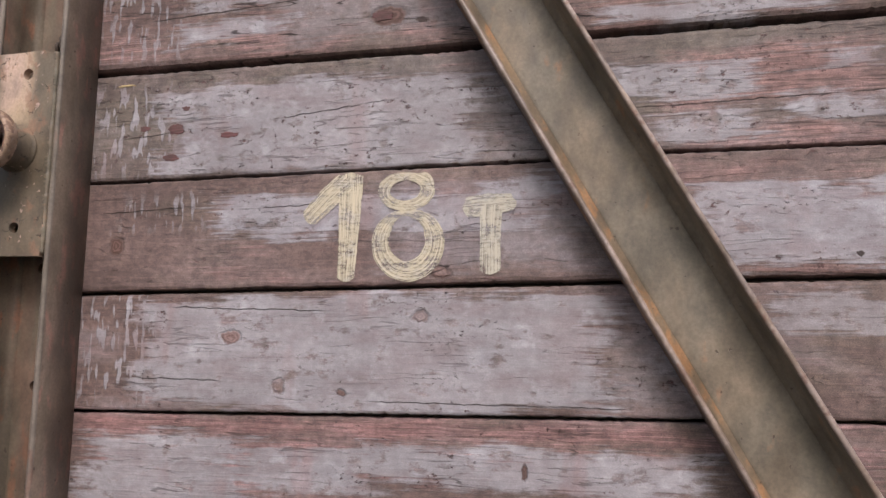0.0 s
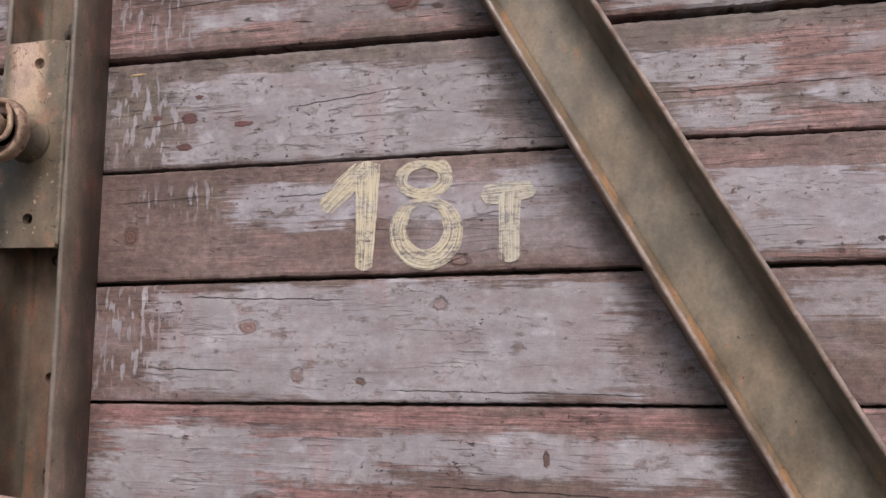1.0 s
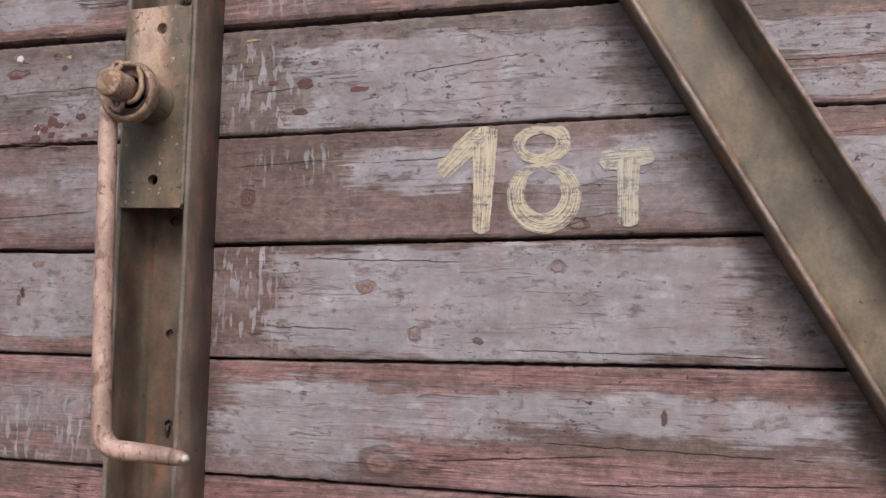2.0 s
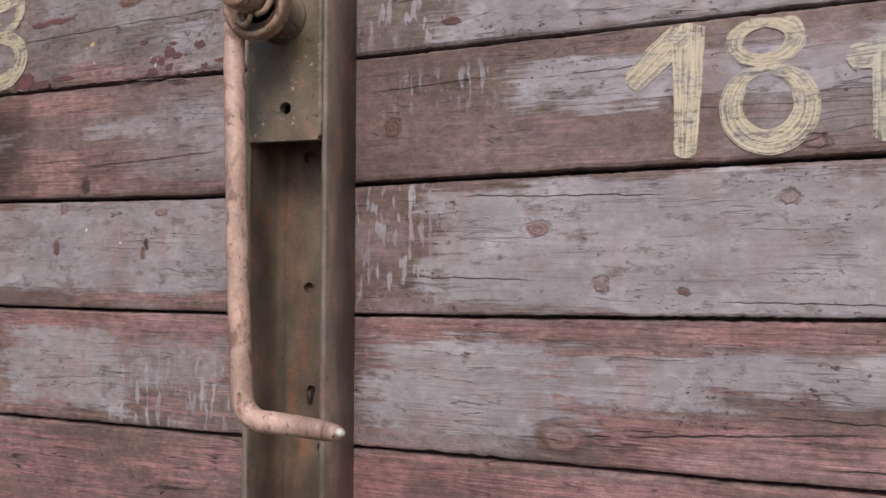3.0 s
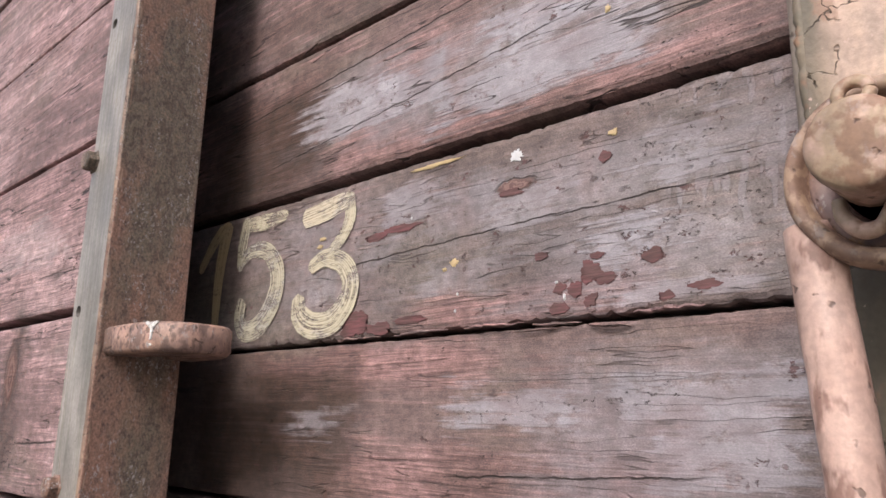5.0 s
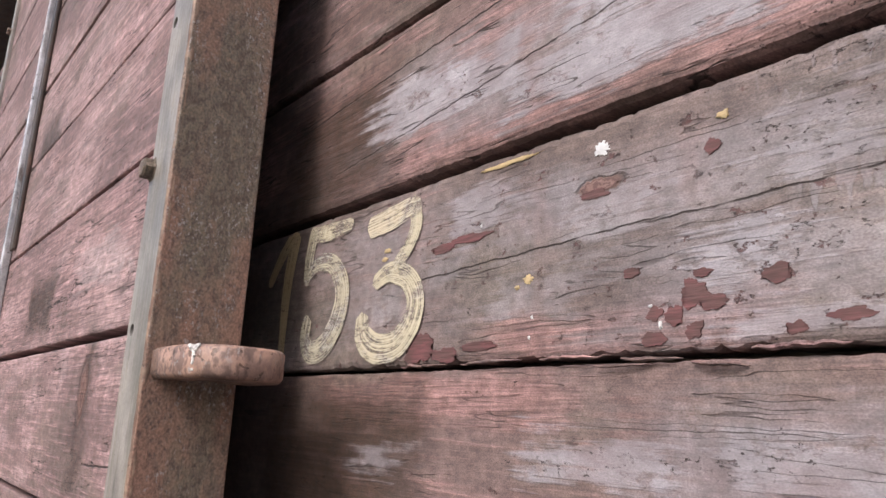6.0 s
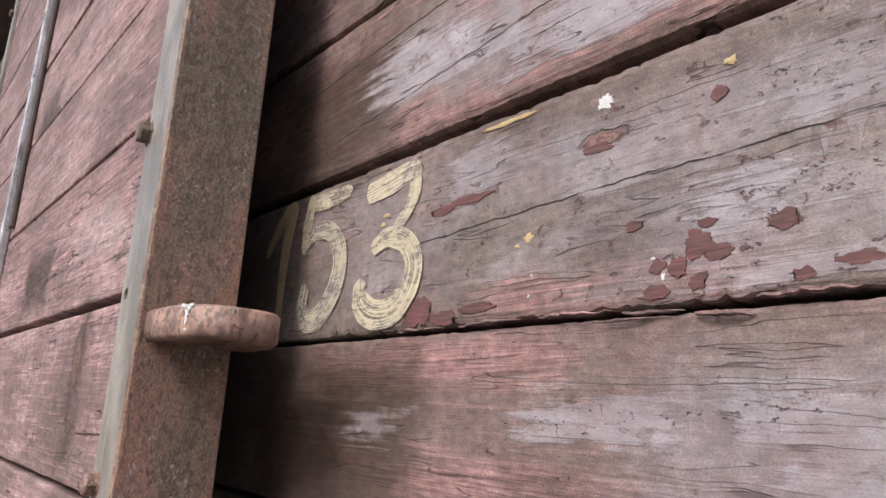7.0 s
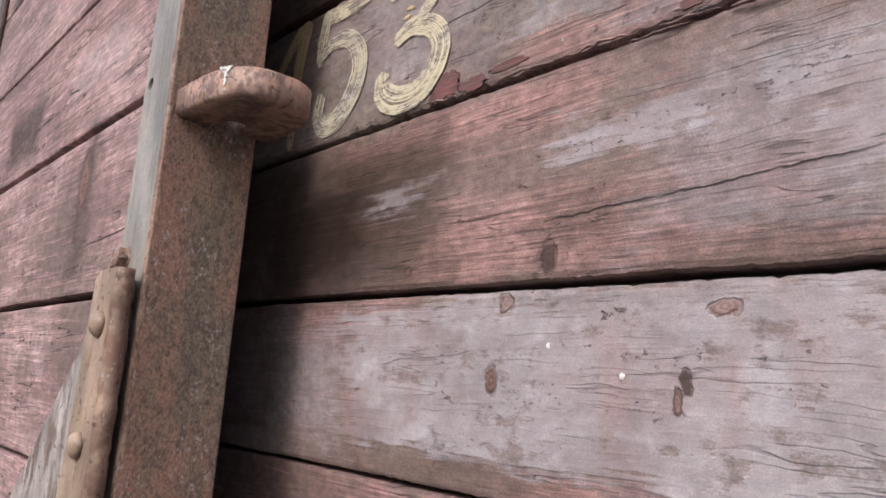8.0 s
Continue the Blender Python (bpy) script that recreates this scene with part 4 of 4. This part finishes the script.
# ---- the upright channel with its hook ----
POST_X, POST_W, POST_D = -0.7980, 0.118, 0.074
post = thing("steel_post", "upright rolled steel channel in worn olive brown paint against the planks", "post")
to_wall = Matrix(((1, 0, 0, POST_X), (0, -1, 0, WALL_Y - 0.001), (0, 0, 1, 1.045), (0, 0, 0, 1)))
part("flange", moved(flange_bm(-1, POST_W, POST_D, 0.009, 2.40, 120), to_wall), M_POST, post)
part("flange", moved(flange_bm(1, POST_W, POST_D, 0.009, 2.40, 120), to_wall), M_POST_LIT_SIDE, post, "brown painted steel leg with pinkish worn spots, paled for the light on it")
for side in (-1, 1):
    pth = [to_wall @ Vector((side * (POST_W / 2 - 0.0045), POST_D - 0.0016, 2.40 * i / 160)) for i in range(161)]
    part("worn_lip", tube_bm(pth, [0.0043 + 0.0004 * noise.noise(Vector((i * 0.4, side, 7))) for i in range(161)], 10, 0.08), M_POST_LIP, post, "greyish worn lip of the channel")
x0, x1 = POST_X - POST_W / 2 + 0.0195, POST_X + POST_W / 2 - 0.0195
part("web", plate_bm([(x0, 1.045), (x1, 1.045), (x1, 3.445), (x0, 3.445)], [(-0.802, 1.585, 0.0075), (-0.797, 1.452, 0.0065), (-0.802, 1.757, 0.009), (-0.782, 1.379, 0.006), (-0.800, 2.104, 0.006)], WALL_Y - 0.0095, WALL_Y - 0.0015), M_POST, post)
for x, z, s in ((-0.797, 1.444, 1.0), (-0.797, 2.108, 1.4), (-0.806, 2.101, 0.9)):
    bm = bmesh.new()
    bmesh.ops.create_icosphere(bm, subdivisions=2, radius=0.006 * s)
    for v in bm.verts:
        v.co = Vector((v.co.x * 0.7, v.co.y * 0.8, v.co.z * 1.5)) * (1 + 0.3 * noise.noise(v.co * 300)) + Vector((x, WALL_Y - 0.012, z))
    part("weld_stub", bm, M_DARK, post, "dark lump of old weld")

PLATE_Y = 0.9185
plate = part("lock_plate", plate_bm([(-0.848, 1.768), (-0.7495, 1.766), (-0.7485, 1.90), (-0.749, 2.060), (-0.770, 2.066), (-0.81, 2.064), (-0.846, 2.064), (-0.849, 1.92)],
                                    [(-0.795, 1.807, 0.0080), (-0.792, 2.031, 0.0085)], PLATE_Y, 0.930), M_LOCK_PLATE, post, "thick plate in pinkish and olive paint with two holes")
for side, xc in ((-1, -0.8485), (1, -0.7500)):  # welded seams along the plate
    bm = bmesh.new()
    path, rad = [], []
    for i in range(90):
        z = 1.770 + 0.292 * i / 89
        path.append((xc + 0.0012 * noise.noise(Vector((z * 60, side, 0))), 0.9232 + 0.001 * noise.noise(Vector((z * 90, side, 4))), z))
        rad.append(0.0044 + 0.0014 * noise.noise(Vector((z * 130, side, 8))) + 0.0006 * math.sin(z * 900))
    part("weld_seam", tube_bm(path, rad, 10, 0.25), M_PLATE, plate, "lumpy weld seam")

BX, BZ = -0.802, 1.9205
part("boss", lathe_y([(0.0345, 0.9190), (0.0320, 0.9165), (0.0300, 0.9110), (0.0290, 0.902), (0.0285, 0.8765)], BX + 0.001, BZ, 44, 0.03), M_LOCK_PLATE, post, "round boss welded to the plate")

hook = thing("door_hook", "hanging bent steel rod hook in chipped pinkish primer on a bolt", "hook")
part("eye_ring", lathe_y([(0.028, 0.8770), (0.0400, 0.8770), (0.0425, 0.8740), (0.0434, 0.8665), (0.0430, 0.8605), (0.0414, 0.8570), (0.0388, 0.8556), (0.0362, 0.8564), (0.0345, 0.8590), (0.0338, 0.8640), (0.0320, 0.8720)], BX, BZ, 64, 0.02), M_EYE, hook)
part("washer", lathe_y([(0.0340, 0.8720), (0.0338, 0.8665), (0.0322, 0.8650), (0.0240, 0.8665), (0.0220, 0.8690), (0.0205, 0.8780)], BX, BZ, 48, 0.03), M_WASHER, hook, "bare purplish brown worn washer")
part("stud", lathe_y([(0.0150, 0.8900), (0.0150, 0.8600), (0.0185, 0.8560), (0.0198, 0.8530), (0.0201, 0.8255), (0.0196, 0.8222), (0.0180, 0.8204), (0.0150, 0.8197), (0.003, 0.8193)], BX - 0.001, BZ + 0.002, 28, 0.06), M_BOLT, hook, "round-edged stud head in pinkish beige paint")


def leg(points, out, back):
    """A pin leg laid round the stud, from (x, z) points about the bolt's axis, sinking towards the washer."""
    run = smooth_path([(BX + x, out + (back - out) * i / (len(points) - 1), BZ + z) for i, (x, z) in enumerate(points)], 8)
    return tube_bm(run, [0.0029 + 0.0008 * math.sin(3.0 * k / len(run)) for k in range(len(run))], 14, 0.08)


part("split_pin", leg([(0.009, -0.0195), (0.0200, -0.0145), (0.0262, -0.001), (0.0240, 0.015), (0.0180, 0.0315)], 0.8500, 0.8580), M_BOLT, hook, "long leg of the split pin bent round the stud")
part("split_pin", leg([(0.0045, -0.0180), (-0.001, -0.0265), (-0.0090, -0.0275), (-0.0165, -0.0205), (-0.0185, -0.012)], 0.8480, 0.8560), M_BOLT, hook, "short leg of the split pin")
eye = [(BX - 0.0045 + 0.0066 * math.cos(2 * math.pi * k / 16), 0.8420 + 0.0020 * math.sin(2 * math.pi * k / 16), BZ + 0.0300) for k in range(17)]
part("pin_eye", tube_bm([Vector(p) + Vector((0, 0, 0.0062 * math.sin(2 * math.pi * k / 16))) for k, p in enumerate(eye)], [0.0030] * 17, 10, 0.08), M_BOLT, hook, "small open eye of the split pin")

path, rad = [], []
for k in range(34):
    f = k / 33
    path.append((-0.838 + 0.041 * f + 0.0010 * math.sin(f * 7), 0.8725 - 0.0035 * min(1.0, 9 * f) - 0.031 * f, 1.901 - (1.901 - 1.468) * f))
    rad.append(0.0125 + 0.0006 * noise.noise(Vector((f * 18, 0, 0))))
end = Vector(path[-1])
for k in range(1, 11):
    a = radians(90 * k / 10)
    path.append((end.x + 0.028 * (1 - math.cos(a)), end.y, end.z - 0.028 * math.sin(a)))
    rad.append(0.0125)
tail = Vector(path[-1])
for k in range(1, 9):
    f = k / 8
    path.append((tail.x + 0.079 * f, tail.y - 0.002 * f, tail.z - 0.004 * f * f))
    rad.append(0.0125 - 0.0018 * f)
part("rod", tube_bm(path, rad, 22, 0.03), M_ROD, hook)
t2 = Vector(path[-1])
part("rod_tip", tube_bm([t2 + Vector((0.0005, 0, 0)), t2 + Vector((0.010, 0, -0.0008)), t2 + Vector((0.018, 0, -0.001)), t2 + Vector((0.022, 0, -0.001))], [0.0107, 0.0095, 0.0068, 0.0035], 18, 0.05), M_ROD, hook, "tapered hook end")
# worn bare spot; the near-white colour paints the glint on it
part("tip_scar_glint", tube_bm([t2 + Vector((0.0150, -0.0035, 0.0010)), t2 + Vector((0.0195, -0.0040, 0.0005)), t2 + Vector((0.0232, -0.002, -0.0010))], [0.0040, 0.0048, 0.0025], 12, 0.1), M_BRIGHT, hook, "bare spot at the end with its glint painted near white")

# ---- the slanting channel ----
brace = thing("diagonal_brace", "slanting rolled steel channel in ochre olive paint with worn lips", "brace")
B0, B1 = Vector((-0.0858, 0, 2.073)), Vector((0.2422, 0, 1.482))  # two points on its centre line
along = (B1 - B0).normalized()
across = Vector((-along.z, 0, along.x))
start = B0 - along * 1.10
LB = (B1 - B0).length + 1.10 + 0.48
frame_m = Matrix(((across.x, 0, along.x, start.x), (0, -1, 0, WALL_Y - 0.001), (across.z, 0, along.z, start.z), (0, 0, 0, 1)))
BW, BD = 0.118, 0.057
part("flange", moved(flange_bm(-1, BW, BD, 0.0075, LB, 160), frame_m), M_BRACE_WORN, brace, "steel leg with ochre rust along the inner fillet")
part("flange", moved(flange_bm(1, BW, BD, 0.0075, LB, 160), frame_m), M_BRACE, brace)
for side in (-1, 1):
    pth = [frame_m @ Vector((side * (BW / 2 - 0.0038), BD - 0.0008, LB * i / 200)) for i in range(201)]
    part("worn_lip", tube_bm(pth, [0.0036 + 0.0006 * noise.noise(Vector((i * 0.4, side, 0))) for i in range(201)], 10, 0.1), M_LIP, brace, "lip worn to pinkish grey metal")
bm = bmesh.new()
rows = []
for i in range(121):
    row = []
    for j in range(9):
        u = -BW / 2 + 0.012 + (BW - 0.024) * j / 8
        k = 0.0009 * noise.noise(Vector((u * 25, i * 0.09, 3)))
        row.append(bm.verts.new(frame_m @ Vector((u, 0.0085 + k, LB * i / 120))))
    rows.append(row)
for a, b in zip(rows, rows[1:]):
    for j in range(8):
        bm.faces.new((a[j], a[j + 1], b[j + 1], b[j])).smooth = True
ext = bmesh.ops.extrude_face_region(bm, geom=bm.faces[:])
for v in [e for e in ext["geom"] if isinstance(e, bmesh.types.BMVert)]:
    v.co.y = WALL_Y - 0.0015
bmesh.ops.recalc_face_normals(bm, faces=bm.faces[:])
part("web", bm, M_BRACE, brace)

# ---- the sliding door ----
DX, DF, DB = -1.510, 0.824, 0.915  # its near edge, front and back
door = thing("sliding_door", "wide sliding wagon door of pinkish brown weathered boards in a steel frame", "door")
door.matrix_world = pose(0, 0.87, 1.93, -1.6) @ pose(0, -0.87, -1.93)  # it hangs a little out at the bottom
DOORWOOD = [weathered_wood("door_wood_%s" % k, brown=(0.200, 0.130, 0.125), pink=(0.330, 0.205, 0.203), grey=(0.42, 0.355, 0.36), pinkness=0.70, film=0.22, shift=41.0 + 7 * i,
                           rosy=r, patches=p, knots=kn, cracks=cr, stains_and_shade=st)
            for i, (k, r, p, kn, cr, st) in enumerate((
                ("one", [(-3.4, -1.6, 1.9, 2.15)], [(-1.95, -1.7, 2.0, 2.06, 0.45)], [(-1.82, 1.86, 0.02, 0.04, 0.3)], [(-1.78, 1.775, -1.63, 1.783, 0.0016)], [(-1.84, -1.79, 1.74, 1.95), (-2.3, -2.1, 1.95, 2.05)]),
                ("two", [(-3.4, -1.6, 2.1, 2.4)], [(-2.4, -2.0, 2.2, 2.28, 0.5)], [(-1.9, 2.25, 0.02, 0.03, 0.3)], [], [(-2.1, -1.85, 2.14, 2.22), (-2.5, -2.3, 2.2, 2.4)]),
                ("three", [(-3.4, -1.6, 1.4, 1.8)], [], [(-1.80, 1.62, 0.012, 0.010, 0.2)], [], [(-1.85, -1.75, 1.6, 1.72)])))]
DJ = [1.115, 1.320, 1.520, 1.715, 1.928, 2.138, 2.335, 2.515, 2.720, 2.955, 3.160, 3.365]
DXS = stations(-3.463, -1.545, -2.6, -1.545, 0.012, 0.05)
for i, (a, b) in enumerate(zip(DJ, DJ[1:])):
    me = plank_mesh(DXS, lambda x, s=a: s, lambda x, s=b: s, 0.8445, 0.040, 0.0050 if i in (4, 7) else 0.0008 if i == 6 else 0.0030, 0.0045 if i in (2, 3, 6) else 0.0008 if i == 5 else 0.0024, 0.004, 0.004, 130.0 + i, 0.8)
    part("plank", me, DOORWOOD[(i + 1) % 3] if i not in (3, 4) else DOORWOOD[0], door)

bm = box_bm(DX - 0.009, DX, DF, DB, 1.10, 3.40, 0.0016)
part("edge_face", bm, M_DOOR_EDGE, door, "rusty brown steel edge with pale speckles")
part("front_flange", plate_bm([(DX - 0.078, 1.10), (DX - 0.010, 1.10), (DX - 0.010, 3.40), (DX - 0.078, 3.40)], [(-1.574, 1.920, 0.0065), (-1.578, 2.263, 0.0065)], DF + 0.0015, DF + 0.0105), M_DOOR_FLANGE, door, "grey worn steel strip with bolt holes")
part("back_flange", box_bm(DX - 0.075, DX - 0.010, DB - 0.009, DB - 0.001, 1.10, 3.40, 0.001), M_DOOR_EDGE, door)
pth = [(DX - 0.0045 + 0.0008 * noise.noise(Vector((i * 0.35, 1, 0))), DF + 0.0032, 1.102 + 2.296 * i / 260) for i in range(261)]
part("worn_corner", tube_bm(pth, [0.0046 + 0.0008 * noise.noise(Vector((i * 0.6, 5, 0))) for i in range(261)], 10, 0.15), M_CORNER, door, "orange brown worn corner")

# lug on the edge
bm = bmesh.new()
cy, z0, z1 = 0.880, 1.8712, 1.8998
outer, inner = [], []
for k in range(33):
    a = radians(-90 + 180 * k / 32)
    cx = max(0.0, math.cos(a)) ** 0.66
    sy = math.copysign(abs(math.sin(a)) ** 0.66, math.sin(a))
    outer.append((DX + 0.002 + 0.112 * cx, cy + 0.051 * sy))
    inner.append((DX + 0.002 + 0.034 * cx, cy + 0.014 * sy))
rows = []
for (ox, oy), (ix, iy) in zip(outer, inner):
    d = Vector((ox - ix, oy - iy, 0)).normalized() * 0.004
    rows.append([bm.verts.new(c) for c in ((ix, iy, z0), (ox - d.x, oy - d.y, z0), (ox, oy, z0 + 0.004), (ox, oy, z1 - 0.003), (ox - d.x, oy - d.y, z1), (ix, iy, z1))])
for a, b in zip(rows, rows[1:]):
    for j in range(6):
        bm.faces.new((a[j], a[(j + 1) % 6], b[(j + 1) % 6], b[j])).smooth = True
bm.faces.new(rows[0])
bm.faces.new(rows[-1][::-1])
bmesh.ops.recalc_face_normals(bm, faces=bm.faces[:])
lug = part("lug", bm, old_paint("lug_paint", (0.385, 0.240, 0.185), (0.260, 0.168, 0.138), (0.120, 0.078, 0.068), 0.66, speckle=0.9, pits=0.38, lumps=0.9, stretch=(14, 14, 9)), door, "half-ring steel lug with worn pinkish paint")


def on_lug(a, z):
    """A place on the lug's outer face: angle from its middle, height."""
    c, q = max(0.0, math.cos(a)) ** 0.66, math.copysign(abs(math.sin(a)) ** 0.66, math.sin(a))
    return Vector((DX + 0.002 + 0.112 * c, cy + 0.051 * q, z))


for k, (run, thick) in enumerate((([(-0.95, 0.0275), (-0.90, 0.0245), (-0.86, 0.0220), (-0.84, 0.0180)], 0.0022), ([(-0.80, 0.0280), (-0.83, 0.0240), (-0.86, 0.0200), (-0.855, 0.0150), (-0.865, 0.0110)], 0.0019),
                                  ([(-0.76, 0.0280), (-0.80, 0.0255), (-0.835, 0.0225)], 0.0018), ([(-0.88, 0.0265), (-0.85, 0.0240)], 0.0030), ([(-0.87, 0.0070), (-0.855, 0.0060), (-0.84, 0.0068)], 0.0014))):
    run = smooth_path([on_lug(a, z0 + dz) for a, dz in run], 6)
    bm = tube_bm(run, [thick * (0.75 + 0.6 * noise.noise(Vector((i * 0.7, k, 3)))) for i in range(len(run))], 8, 0.3)
    part("paint_splash", bm, M_BRIGHT, lug, "splash of white paint")


def hex_bolt(parent, x, y, z, size, name="bolt"):
    bm = lathe_y([(size * 1.25, y + 0.0035), (size * 1.25, y + 0.001), (size, y), (size, y - size * 0.75), (size * 0.85, y - size * 0.9), (size * 0.3, y - size * 0.95)], x, z, 6)
    for f in bm.faces:
        f.smooth = False
    part(name, bm, M_DOOR_EDGE, parent, "rusty hexagonal bolt head")


hex_bolt(door, -1.584, DF, 2.092, 0.0115)
hex_bolt(door, -1.573, DF, 1.739, 0.0115)
# slanting flat bar and the joint plate over it
slant = plate_bm([(-1.575, 1.715), (-1.602, 1.690), (-2.185, 1.115), (-2.02, 1.115), (-1.530, 1.615), (-1.530, 1.715)], [], DF - 0.0075, DF + 0.0005)
part("slanting_bar", slant, M_BAR, door, "grey flaking slanting flat bar")
bm = plate_bm([(-1.620, 1.20), (-1.5175, 1.20), (-1.5175, 1.724), (-1.570, 1.724), (-1.578, 1.716)], [], 0.8030, 0.8155)
joint = part("joint_plate", bm, M_OCHRE, door, "thick ochre painted joint plate")
pth = [(-1.5150 + 0.0012 * noise.noise(Vector((i * 0.5, 2, 0))), 0.8085, 1.201 + 0.522 * i / 80) for i in range(81)]
part("plate_edge", tube_bm(pth, [0.0092 + 0.0014 * noise.noise(Vector((i * 0.9, 8, 0))) for i in range(81)], 10, 0.2), M_CORNER, joint, "rusty pinkish worn plate edge")
for z in (1.674, 1.566, 1.46, 1.35):
    part("rivet", lathe_y([(0.0128, 0.8035), (0.0118, 0.799), (0.0092, 0.7962), (0.005, 0.7945), (0.001, 0.7940)], -1.545 - 0.08 * (1.70 - z), z, 24, 0.16), M_OCHRE, joint, "domed rivet head")
# farther uprights of the door frame
part("upright_bar", box_bm(-2.650, -2.628, 0.827, 0.8435, 1.115, 3.365, 0.003), M_STEEL_BAR, door, "grey worn narrow upright bar, its bright sheen put into the colour")
# added dark strip in place of the shadow right of the upright bar
part("bar_shadow_strip", box_bm(-2.613, -2.575, 0.835, 0.8435, 2.16, 3.365, 0.003), M_DARK, door, "dark flat strip standing in for the upright bar's shadow")
part("far_edge", box_bm(-3.505, -3.466, DF + 0.010, DB, 1.10, 3.40, 0.003), M_DOOR_FLANGE, door, "grey worn steel edge")
for k in range(9):
    hex_bolt(door, -3.486, DF + 0.0095, 1.35 + 0.24 * k, 0.012)
part("hanger", box_bm(-3.2, -1.6, 0.846, 0.884, 3.368, 3.428, 0.003), M_DARK, door, "dark steel hanger strip under the rail hood")

# dark upright farther along the wagon
farpost = thing("corner_post", "dark brown steel upright farther along the wagon", "post")
part("web", box_bm(-3.86, -3.74, 0.925, 0.998, 1.045, 3.42, 0.004), M_DARK, farpost)
